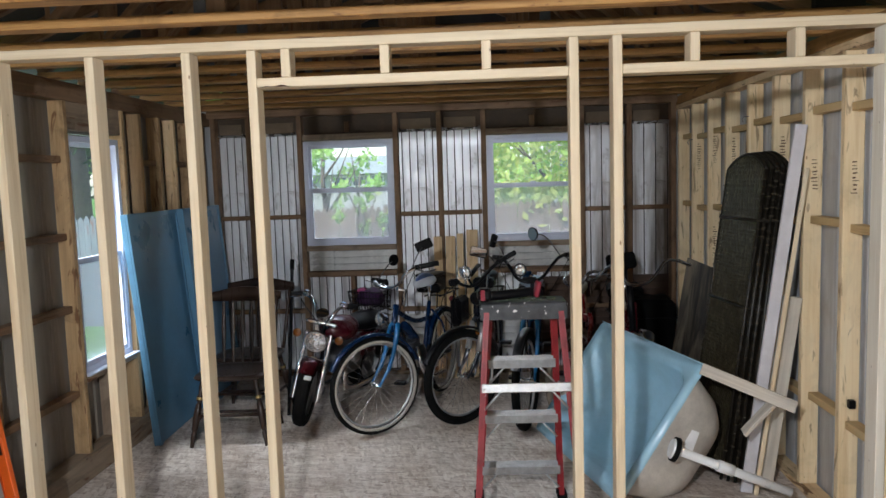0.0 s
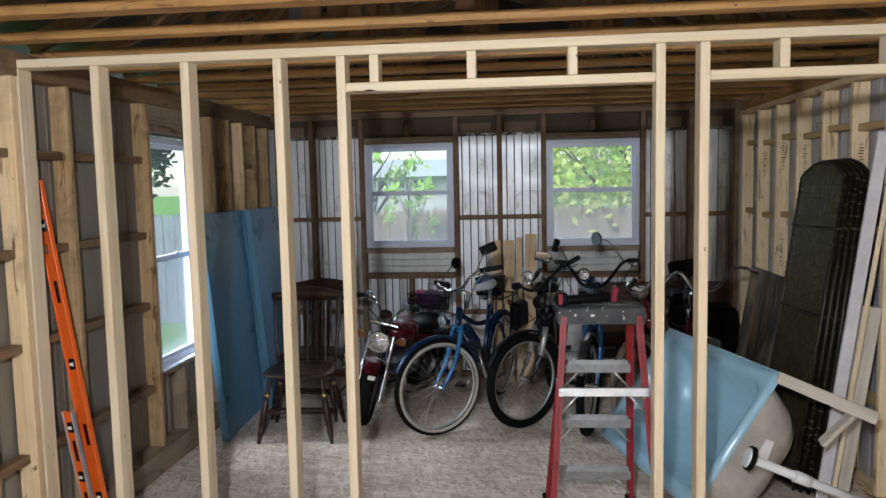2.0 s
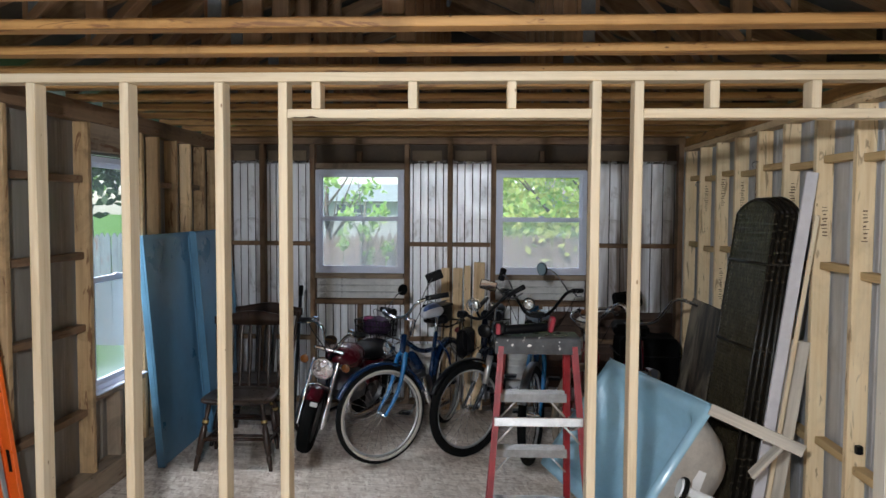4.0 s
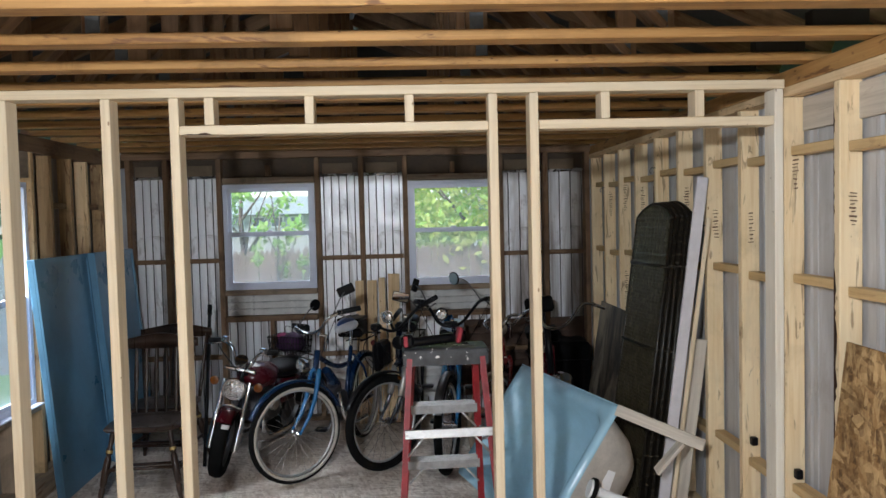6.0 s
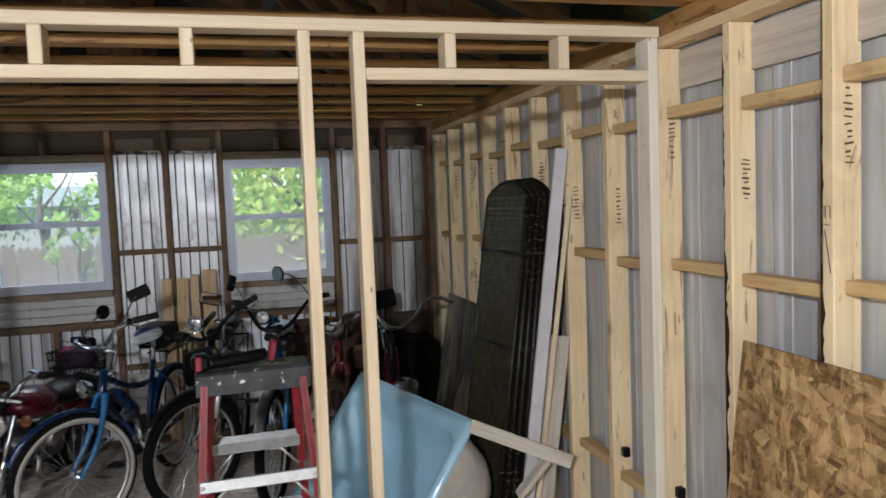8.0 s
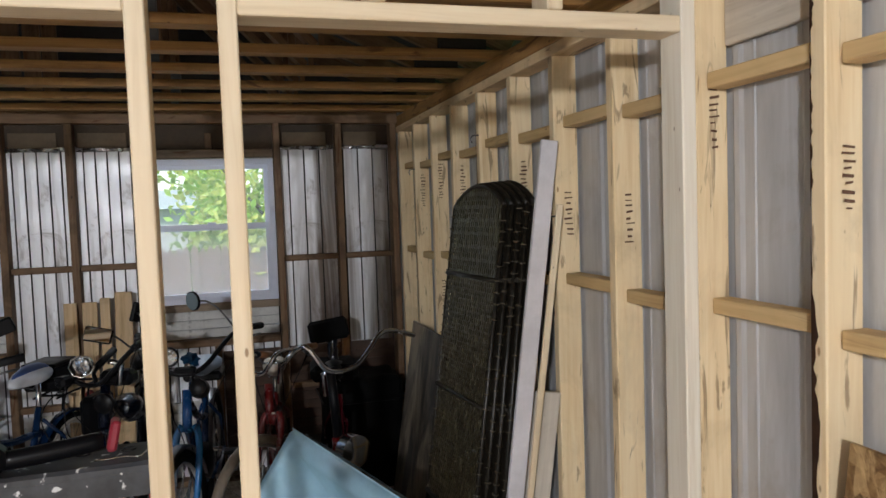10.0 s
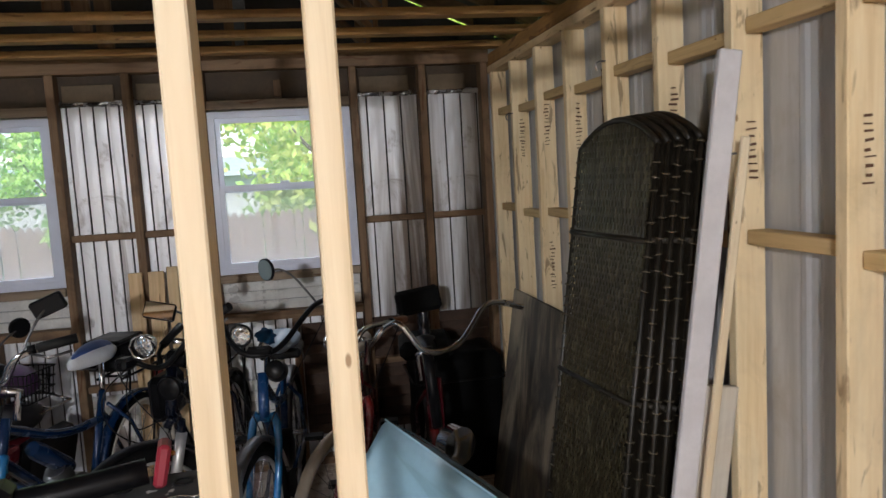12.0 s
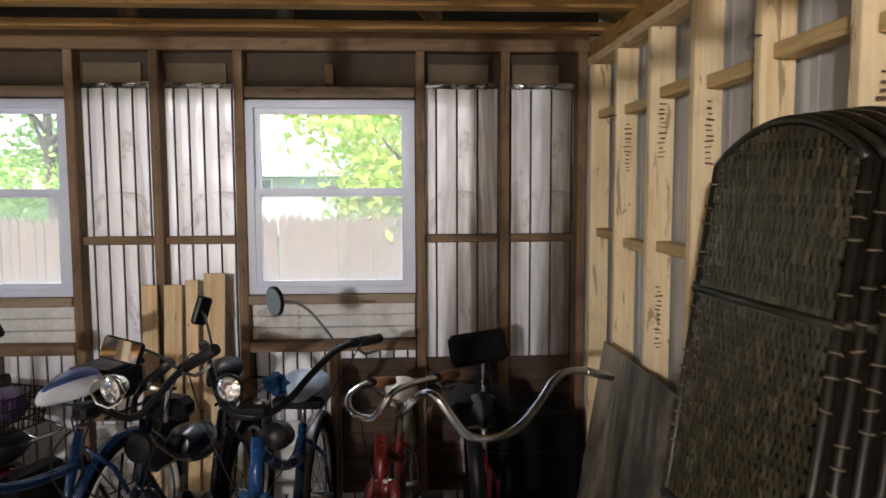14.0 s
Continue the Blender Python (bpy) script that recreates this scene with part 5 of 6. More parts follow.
TOPN, BOTN, TOPF, BOTF = -0.055, -0.235, 0.05, 0.42
for s in (-1, 1):
    rn = rail("rear_rail", (s * 0.165, TOPN, CAP), (s * 0.245, BOTN, 0.0), M["red"], ladder, 0.055, 0.024)
    rf = rail("front_rail", (s * 0.145, TOPF, CAP), (s * 0.215, BOTF, 0.0), M["red"], ladder, 0.066, 0.026)
    part("foot", box_bm(0.05, 0.08, 0.03, 0.006), M["rubber"], ladder, "", pose(s * 0.246, BOTN, 0.0151))
    part("foot", box_bm(0.05, 0.09, 0.03, 0.006), M["rubber"], ladder, "", pose(s * 0.217, BOTF, 0.0151))
    part("spreader", tubes(0.007, ((s * 0.185, -0.10, 0.72), (s * 0.18, 0.06, 0.66), (s * 0.178, 0.21, 0.72)), sides=6), M["alu"], ladder)
for z in (0.815, 0.51, 0.205):
    t = 1 - z / CAP
    hw = 0.145 + 0.07 * t - 0.004
    y = TOPF + (BOTF - TOPF) * t
    prof = [(-0.0435, -0.036), (-0.0435, 0.003)]
    for k in range(6):
        c = -0.035 + 0.014 * k
        prof += [(c - 0.003, 0.003), (c - 0.002, 0.006), (c + 0.002, 0.006), (c + 0.003, 0.003)]
    prof += [(0.0435, 0.003), (0.0435, -0.036), (0.0395, -0.036), (0.0395, -0.003), (-0.0395, -0.003), (-0.0395, -0.036)]
    bm = bmesh.new()
    f = bm.faces.new([bm.verts.new((-hw, p, q)) for p, q in prof])
    ext = bmesh.ops.extrude_face_region(bm, geom=[f])
    bmesh.ops.translate(bm, verts=[g for g in ext["geom"] if isinstance(g, bmesh.types.BMVert)], vec=(2 * hw, 0, 0))
    bmesh.ops.recalc_face_normals(bm, faces=bm.faces[:])
    part("step", bm, M["step_alu"], ladder, "worn aluminium step", pose(0, y, z))
    for s in (-1, 1):
        part("step_brace", tubes(0.005, ((s * (hw - 0.005), y - 0.03, z - 0.11), (s * (hw - 0.09), y - 0.03, z - 0.02)), sides=6), M["alu"], ladder)
for z in (0.755, 0.21):
    t = 1 - z / CAP
    hw = 0.165 + 0.08 * t + 0.008
    y = TOPN + (BOTN - TOPN) * t
    part("rear_bar", box_bm(2 * hw, 0.012, 0.04, 0.003), M["alu"], ladder, "aluminium cross bar", pose(0, y - 0.034, z, -9))
    for s in (-1, 1):
        part("rear_brace", tubes(0.0055, ((s * (hw - 0.01), y - 0.03, z - 0.10), (s * (hw - 0.09), y - 0.03, z - 0.01)), sides=6), M["alu"], ladder)
        part("rivet", lathe([(0.0, 0.004), (0.006, 0.002), (0.007, 0.0)], 8), M["alu"], ladder, "", pose(s * (hw - 0.012), y - 0.041, z, 90))


def spattered():
    k = Nodes("paint_spattered_plastic", 0.5)
    v = k.mapped((1, 1, 1))
    n = k.noise(v, 38.0, 2.0, 0.5)
    big = k.noise(v, 9.0, 4.0, 0.6)
    c = k.mix(k.grey(big, 0.0, 1.0, 0.35, 0.7), (0.012, 0.013, 0.015), (0.06, 0.062, 0.068))
    return k.colour(k.mix(k.grey(n, 0.0, 1.0, 0.66, 0.70), c, (0.6, 0.6, 0.58))).mat


M["cap"] = spattered()
bm = box_bm(0.39, 0.17, 0.03, 0.008)
for s in (-1, 1):
    piece(bm, 0.385, 0.006, 0.055, pose(0, s * 0.081, -0.035))
    piece(bm, 0.006, 0.165, 0.055, pose(s * 0.19, 0, -0.035))
part("top_cap", bm, M["cap"], ladder, "black paint-spattered plastic top", pose(0, 0, CAP + 0.02))
for x in (-0.1, 0.0, 0.1):
    part("cap_slot", lathe([(0.018, 0.0), (0.018, 0.003), (0.013, 0.003), (0.013, 0.0)], 14), M["black"], ladder, "", pose(x, 0.03, CAP + 0.0345))

M["pinkred"] = plain("red_plastic", (0.24, 0.02, 0.035), 0.4, 0, 0.2)
tool = thing("power_tool", "black cordless tool with red ends lying on the ladder top", "power tool", pose(0.155, 3.40, CAP + 0.036, 0, 0, 9))
part("body", tubes(0.022, ((-0.1, 0.0, 0.023), (0.0, 0.005, 0.026), (0.11, 0.02, 0.032)), sides=12, round_off=1), M["black"], tool)
part("battery", box_bm(0.06, 0.07, 0.06, 0.014), M["black"], tool, "", pose(-0.115, 0, 0.031))
part("red_band", box_bm(0.02, 0.01, 0.05, 0.004), M["pinkred"], tool, "red plastic band", pose(-0.125, -0.034, 0.032))
part("red_nose", box_bm(0.022, 0.05, 0.075, 0.006), M["pinkred"], tool, "red plastic nose", pose(0.135, 0.02, 0.042, 0, 12))

bits = thing("bent_wire", "short bent wire lying on the ladder top", "wire", pose(0.30, 3.40, CAP + 0.0375))
part("wire", tubes(0.0018, ((-0.05, -0.02, 0.0), (-0.01, -0.03, 0.004), (0.02, -0.01, 0.0), (0.05, -0.03, 0.0), (0.06, 0.01, 0.002)), sides=5, round_off=2), M["chrome"], bits)

# ---------------------------------------------------------------- blue tub lying on its edge
M["tub"] = plain("pale_blue_gelcoat", (0.36, 0.58, 0.71), 0.12, 0, 0.10, 4.0, 0.06)
M["shell"] = plain("beige_fibreglass", (0.56, 0.52, 0.46), 0.6, 0, 0.22, 9.0, 0.5)
M["pvc"] = plain("white_pvc", (0.78, 0.78, 0.77), 0.3, 0, 0.05)
P1, P2, P4 = Vector((0.79, 4.78, 0.74)), Vector((1.11, 3.72, 0.73)), Vector((0.42, 4.46, 0.12))
uu = (P2 - P1).normalized()
vv = P4 - P1
vv = (vv - uu * vv.dot(uu)).normalized()
ww = uu.cross(vv)                                      # into the tub
LU, LV = (P2 - P1).length, 0.80
TM = Matrix(((uu.x, vv.x, ww.x, P1.x), (uu.y, vv.y, ww.y, P1.y), (uu.z, vv.z, ww.z, P1.z), (0, 0, 0, 1)))
tub = thing("bathtub", "pale blue bathtub tipped on its edge, beige shell behind", "bathtub", TM)


def round_rect(u0, u1, v0, v1, r, w, n=6):
    out = []
    for cu, cv, a0 in ((u1 - r, v1 - r, 0), (u0 + r, v1 - r, 90), (u0 + r, v0 + r, 180), (u1 - r, v0 + r, 270)):
        for k in range(n + 1):
            a = radians(a0 + 90 * k / n)
            out.append(Vector((cu + r * math.cos(a), cv + r * math.sin(a), w)))
    return out


def loft(rings, close_end=True):
    bm = bmesh.new()
    vs = [[bm.verts.new(p) for p in ring] for ring in rings]
    n = len(vs[0])
    for a, b in zip(vs, vs[1:]):
        for k in range(n):
            bm.faces.new((a[k], a[(k + 1) % n], b[(k + 1) % n], b[k]))
    if close_end:
        bm.faces.new(vs[-1])
    smooth(bm, 50)
    return bm


inner = [round_rect(0, LU, 0, LV, 0.03, 0.03), round_rect(0, LU, 0, LV, 0.03, 0.0), round_rect(0.05, LU - 0.05, 0.06, LV - 0.06, 0.10, 0.004), round_rect(0.07, LU - 0.07, 0.08, LV - 0.08, 0.11, 0.03),
         round_rect(0.12, LU - 0.10, 0.13, LV - 0.12, 0.13, 0.13), round_rect(0.20, LU - 0.16, 0.18, LV - 0.18, 0.16, 0.20), round_rect(0.30, LU - 0.25, 0.26, LV - 0.26, 0.13, 0.235), round_rect(0.42, LU - 0.40, 0.34, LV - 0.34, 0.05, 0.245)]
part("basin", loft(inner), M["tub"], tub, "glossy pale blue inner basin")
outer = [round_rect(0.025, LU - 0.012, 0.05, LV - 0.04, 0.10, 0.031), round_rect(0.04, LU - 0.02, 0.06, LV - 0.05, 0.12, 0.12), round_rect(0.08, LU - 0.05, 0.09, LV - 0.08, 0.16, 0.28), round_rect(0.14, LU - 0.09, 0.13, LV - 0.12, 0.17, 0.37), round_rect(0.25, LU - 0.2, 0.24, LV - 0.24, 0.12, 0.41)]
part("shell", loft(outer), M["shell"], tub, "rough beige fibreglass shell")
bm = bmesh.new()
piece(bm, LU, 0.006, 0.17, pose(LU / 2, -0.003, 0.085))
part("apron", bm, M["tub"], tub, "pale blue side apron")
inv = TM.inverted()


def plank_between(name, a, b, w, t, mats, parent, local=None, roll=0.0, label=""):
    a, b = Vector(a), Vector(b)
    if local is not None:
        a, b = local @ a, local @ b
    d = b - a
    m = Matrix.Translation((a + b) / 2) @ d.to_track_quat("Z", "Y").to_matrix().to_4x4() @ pose(0, 0, 0, 0, 0, roll)
    return part(name, box_bm(w, t, d.length, 0.003), mats[2] if isinstance(mats, list) else mats, parent, label, m)


plank_between("frame_board", (1.10, 3.70, 0.715), (1.475, 3.50, 0.575), 0.058, 0.02, pale_grey, tub, inv, 20, "weathered board screwed to the rim")
plank_between("frame_block", (1.39, 3.56, 0.58), (1.27, 3.60, 0.42), 0.06, 0.02, pale_grey, tub, inv, 10)
pv0, pv1 = Vector((0.95, 3.585, 0.345)), Vector((1.48, 3.56, 0.14))
part("drain_pipe", tubes(0.022, (inv @ pv0, inv @ pv1), sides=14), M["pvc"], tub, "white plastic drain pipe")
part("pipe_coupling", tubes(0.029, (inv @ pv0.lerp(pv1, 0.36), inv @ pv0.lerp(pv1, 0.5)), sides=14), M["pvc"], tub)
dm = Matrix.Translation(inv @ pv0) @ (inv.to_3x3() @ (pv1 - pv0)).to_track_quat("Z", "Y").to_matrix().to_4x4()
part("drain_flange", lathe([(0.044, -0.03), (0.050, -0.02), (0.050, 0.006), (0.036, 0.014), (0.022, 0.02)], 20), M["pvc"], tub, "", dm)
part("gasket", lathe([(0.052, -0.02), (0.060, -0.018), (0.060, 0.002), (0.052, 0.004)], 20), M["rubber"], tub, "", dm)
vp = (inv @ pv0.lerp(pv1, 0.4)).y
part("paper_label", box_bm(0.003, 0.14, 0.055, 0), M["white"], tub, "white paper label", pose(LU - 0.026, vp - 0.01, 0.20, 12, 10, 0))

# ---------------------------------------------------------------- woven screens against the right-hand wall
M["cane"] = plain("dark_brown_cane", (0.016, 0.0125, 0.008), 0.42, 0, 0.5, 30.0, 0.3)
M["cane_light"] = plain("brown_cane", (0.12, 0.10, 0.075), 0.4, 0, 0.4, 30.0, 0.3)
M["tie"] = plain("glossy_tie", (0.11, 0.09, 0.062), 0.12, 0, 0.4)
SW, SH = 0.46, 1.695


def screen_top(u):
    """Height of the arched top across the panel, u from 0 to 1."""
    return SH + 0.085 * math.sin(math.pi * u) ** 0.8 if 0 < u < 1 else SH


def screen_panel(parent, m, woven, seed):
    rng = random.Random(seed)
    p = part("screen_frame", tubes(0.009, [(0, 0, 0.0), (0, 0, SH)] , [(SW, 0, 0.0), (SW, 0, SH)], [(SW * k / 14, 0, screen_top(k / 14)) for k in range(15)], *[[(0, -0.008, z), (SW, -0.008, z)] for z in (0.06, 0.50, 0.95, 1.42)]), M["cane"], parent, "", m)
    bm = bmesh.new()
    for e in (0, SW):
        z = 0.05
        while z < SH:
            if rng.random() < 0.75:
                tube(bm, ring_points(0.0115, 8, pose(e, 0, z, rng.uniform(-14, 14), rng.uniform(-14, 14))), 0.0028, 5, closed=True)
            z += rng.uniform(0.03, 0.065)
    tie = part("lashing", bm, M["tie"], p, "glossy lashing turns")
    tie["kind"] = "stuff"
    if woven:
        bm = bmesh.new()
        cols_ = 46
        w = (SW - 0.03) / cols_
        for i in range(cols_):
            u = 0.015 + w * (i + 0.5)
            top_ = screen_top(u / SW) - 0.012
            z = 0.02 - 0.5 * 0.042 * (i % 2)
            while z < top_:
                pitch_ = 0.042 if z < 1.40 else 0.052
                a, b = max(0.015, z), min(top_, z + pitch_ * rng.uniform(0.60, 0.74))
                if b - a > 0.006:
                    piece(bm, w * rng.uniform(0.72, 0.92), 0.004, b - a, pose(u + rng.uniform(-0.0008, 0.0008), -0.0045 + rng.uniform(-0.001, 0.001), (a + b) / 2, rng.uniform(-2, 2), 0, rng.uniform(-5, 5)))
                z += pitch_
        for k in range(int(SH / 0.021)):
            piece(bm, SW - 0.03, 0.003, 0.013, pose(SW / 2, 0.002, 0.02 + 0.021 * k))
        ob = part("weave", bm, M["weave"], p, "woven brown cane strips")
        ob["kind"] = "stuff"
    else:
        bm = bmesh.new()
        edge = [(SW - 0.01, 0.02), *[(0.01 + (SW - 0.02) * (14 - k) / 14, screen_top((14 - k) / 14) - 0.006) for k in range(15)], (0.01, 0.02)]
        f = bm.faces.new([bm.verts.new((x, -0.003, z)) for x, z in edge])
        ext = bmesh.ops.extrude_face_region(bm, geom=[f])
        bmesh.ops.translate(bm, verts=[g for g in ext["geom"] if isinstance(g, bmesh.types.BMVert)], vec=(0, 0.008, 0))
        part("weave_back", bm, M["cane"], p)
    return p


kk = Nodes("woven_cane", 0.4, 0, 0.5)
isl = kk.t.nodes.new("ShaderNodeNewGeometry").outputs["Random Per Island"]
kc = kk.ramp(isl, (0.0, (0.023, 0.017, 0.008)), (0.55, (0.035, 0.028, 0.013)), (0.88, (0.052, 0.043, 0.022)), (1.0, (0.085, 0.072, 0.041)))
M["weave"] = kk.colour(kc).mat
screens = thing("folding_screen", "stack of dark woven cane screen panels with arched tops", "folding screen", pose(1.257, 4.50, 0.002, 0, 0, 0))
for k in range(5):
    # each panel leans on the next; it faces the middle of the room
    dx = 0.031 * k
    lean = math.degrees(math.atan2(0.245 - 0.012 * k, 1.74))
    screen_panel(screens, pose(dx, -0.022 * k, 0, 0, 0, -84) @ pose(0, 0, 0, -lean, 0, 0), k < 1, 20 + k)

# ---------------------------------------------------------------- boards along the right-hand wall
wb = thing("trim_board", "long white-painted trim board leaning on the studs", "board")
plank_between("board", (1.375, 3.855, 0.012), (1.615, 3.83, 1.895), 0.022, 0.058, plain("primed_board", (0.60, 0.58, 0.60), 0.5, 0, 0.14, 5.0), wb)
yb = thing("batten_strip", "raw pine batten leaning beside the white board", "board")
plank_between("batten", (1.408, 3.812, 0.015), (1.632, 3.795, 1.68), 0.014, 0.022, fresh, yb)
gb = thing("plank", "short weathered grey plank leaning on the studs", "board")
plank_between("plank", (1.475, 3.895, 0.02), (1.61, 3.885, 1.03), 0.02, 0.09, pale_grey, gb)
ply = thing("plywood_sheet", "stained grey plywood sheet leaning in the dark corner", "plywood sheet", pose(1.43, 5.2, 0.0))


def stained_ply():
    k = Nodes("stained_plywood", 0.7)
    v = k.mapped((1, 1, 0.35))
    n = k.noise(v, 4.0, 6.0, 0.65, 1.0)
    f = k.noise(k.mapped((1, 1, 0.1)), 40.0, 3.0)
    c = k.ramp(n, (0.42, (0.014, 0.010, 0.007)), (0.50, (0.09, 0.07, 0.046)), (0.62, (0.24, 0.19, 0.13)))
    return k.colour(k.mix(k.grey(f, 0.0, 0.3), c, (0.1, 0.09, 0.08))).mat


part("sheet", box_bm(0.015, 0.96, 1.04, 0.003), stained_ply(), ply, "", pose(0.075, 0.04, 0.513, 0, 9))
ob_ = thing("strand_board", "yellow strand board sheet leaning against the studs", "strand board", pose(1.50, 2.0, 0.0))
part("sheet", box_bm(0.013, 1.25, 1.235, 0.002), M["osb"], ob_, "", pose(0.07, 0, 0.61, 0.6, 7.0))

# ---------------------------------------------------------------- blue panels and chair by the window
M["panel"] = plain("dull_blue_panel", (0.10, 0.235, 0.37), 0.34, 0, 0.22, 2.2, 0.08)
for i, (y0, w, x0, dz) in enumerate(((4.63, 0.82, -2.10, 0.0), (5.40, 0.80, -2.06, 0.01))):
    pn = thing("blue_panel", "tall dull blue panel leaning on the window wall", "panel", pose(x0, y0, 0.004, 0, -4.6, 1.5), "blue panels")
    part("slab", box_bm(0.04, w, 1.52 + dz, 0.005), M["panel"], pn, "", pose(-0.02, w / 2, 0.76))
    bm = bmesh.new()
    piece(bm, 0.014, 0.03, 1.52, pose(0.003, 0.016, 0.76))
    piece(bm, 0.014, 0.03, 1.52, pose(0.003, w - 0.016, 0.76))
    piece(bm, 0.014, w - 0.062, 0.03, pose(0.003, w / 2, 1.504))
    part("edging", bm, M["panel"], pn)

M["darkwood"] = timber("dark_stained_wood", 2, (0.008, 0.004, 0.003), (0.018, 0.008, 0.005), (0.036, 0.017, 0.010), 0.0, 0.0, (0.22, 0.36))
M["brass"] = plain("worn_gilt", (0.55, 0.40, 0.16), 0.35, 0.8, 0.2)
chair = thing("dining_chair", "dark-stained wooden chair with turned legs and spindle back", "chair", pose(-1.645, 4.83, 0.0, 0, 0, 3))
bm = bmesh.new()
bmesh.ops.create_uvsphere(bm, u_segments=28, v_segments=10, radius=1.0)
for v in bm.verts:
    q = lambda c: math.copysign(abs(c) ** 0.55, c)
    v.co = Vector((q(v.co.x) * 0.24 * (1 - 0.08 * v.co.y), q(v.co.y) * 0.215, max(-0.018, min(0.018, v.co.z * 0.03)) - (0.008 if v.co.z > 0 and v.co.xy.length < 0.6 else 0)))
smooth(bm, 50)
part("seat", bm, M["darkwood"], chair, "", pose(0, 0, 0.44))


def turned(a, b, parent, name, base=0.016, gilt=True):
    a, b = Vector(a), Vector(b)
    d = b - a
    L = d.length
    prof = [(base * 0.7, 0), (base * 0.75, 0.03), (base * 1.0, L * 0.14), (base * 1.05, L * 0.2), (base * 0.7, L * 0.23), (base * 1.1, L * 0.26), (base * 1.35, L * 0.45), (base * 1.1, L * 0.62), (base * 0.7, L * 0.66), (base * 1.15, L * 0.69), (base * 1.15, L * 0.75), (base * 0.7, L * 0.78), (base * 0.95, L * 0.9), (base * 0.8, L)]
    m = Matrix.Translation(a) @ d.to_track_quat("Z", "Y").to_matrix().to_4x4()
    ob = part(name, lathe(prof, 14), M["darkwood"], parent, "", m)
    if gilt:
        part("gilt_ring", lathe([(base * 1.17, L * 0.70), (base * 1.2, L * 0.72), (base * 1.17, L * 0.74)], 14), M["brass"], ob, "gilt ring")
    return ob


for sx in (-1, 1):
    for sy in (-1, 1):
        turned((sx * 0.245, sy * 0.22, 0.0), (sx * 0.17, sy * 0.14, 0.43), chair, "leg", 0.018)
    part("stretcher", tubes(0.011, ((sx * 0.215, -0.19, 0.165), (sx * 0.21, 0.18, 0.165))), M["darkwood"], chair)
    part("back_post", tubes((0.013), ((sx * 0.20, 0.17, 0.45), (sx * 0.225, 0.22, 0.7), (sx * 0.24, 0.275, 0.90)), round_off=1), M["darkwood"], chair)
part("stretcher", tubes(0.011, ((-0.21, 0, 0.165), (0.21, 0, 0.165))), M["darkwood"], chair)
part("stretcher", tubes(0.012, ((-0.215, -0.19, 0.20), (0.215, -0.19, 0.20))), M["darkwood"], chair)
for k in range(5):
    x = -0.13 + 0.065 * k
    bm = lathe([(0.007, 0.0), (0.009, 0.12), (0.013, 0.26), (0.009, 0.36), (0.007, 0.43)], 10)
    bm.transform(Matrix.Diagonal((1.35, 0.8, 1, 1)))
    part("spindle", bm, M["darkwood"], chair, "", pose(x, 0.185, 0.45, -10))
bm = bmesh.new()
rows = []
for k in range(17):
    u = -1 + k / 8
    x = 0.265 * u
    yb_ = 0.285 + 0.035 * (1 - u * u)
    top_ = 0.955 + 0.012 * math.cos(u * 3.1) - 0.012 * u * u
    rows.append([bm.verts.new(p) for p in ((x, yb_, 0.865 + 0.012 * u * u), (x, yb_, top_), (x, yb_ + 0.022, top_), (x, yb_ + 0.022, 0.865 + 0.012 * u * u))])
for a, b in zip(rows, rows[1:]):
    for k in range(4):
        bm.faces.new((a[k], a[(k + 1) % 4], b[(k + 1) % 4], b[k]))
bm.faces.new(rows[0][::-1]), bm.faces.new(rows[-1])
smooth(bm, 50)
part("crest_rail", bm, M["darkwood"], chair)
copy_thing(chair, pose(-1.70, 5.30, 0.0, 0, 0, -4))

pole = thing("pole", "thin black pole leaning behind the wooden chair", "pole")
part("shaft", tubes(0.013, ((-1.40, 5.20, 0.01), (-1.45, 5.68, 1.05)), sides=10), M["black"], pole)
part("end_cap", tubes(0.017, ((-1.4487, 5.666, 1.02), (-1.4523, 5.699, 1.09)), sides=10), M["rubber"], pole)

# ---------------------------------------------------------------- spirit levels and planks
M["orange"] = plain("orange_enamel", (0.78, 0.13, 0.015), 0.35, 0, 0.12)
M["vial"] = plain("pale_vial", (0.75, 0.78, 0.70), 0.2)


def level(label, a, b, w, mat, edge):
    a, b = Vector(a), Vector(b)
    d = b - a
    L = d.length
    z = d.normalized()
    y = Vector((0.25, 1, 0))
    y = (y - z * y.dot(z)).normalized()
    x = y.cross(z)
    m = Matrix(((x.x, y.x, z.x, a.x), (x.y, y.y, z.y, a.y), (x.z, y.z, z.z, a.z), (0, 0, 0, 1)))
    t = thing("spirit_level", label, "spirit level", m)
    part("web", box_bm(w, 0.008, L, 0.002), mat, t, "", pose(0, 0, L / 2))
    for s in (-1, 1):
        part("flange", box_bm(0.008, 0.024, L, 0.002), edge, t, "", pose(s * w / 2, 0, L / 2))
    for f in (0.12, 0.5, 0.88):
        fr = part("vial_frame", box_bm(w * 0.62, 0.018, 0.055, 0.006), M["black"], t, "", pose(0, 0, L * f))
        part("vial", tubes(0.009, ((-w * 0.2, -0.007, 0), (w * 0.2, -0.007, 0))), M["vial"], fr, "pale vial")
    for f in (0.3, 0.7):
        part("hand_slot", box_bm(w * 0.4, 0.0105, 0.11, 0.004), M["black"], t, "", pose(0, 0, L * f))
    return t


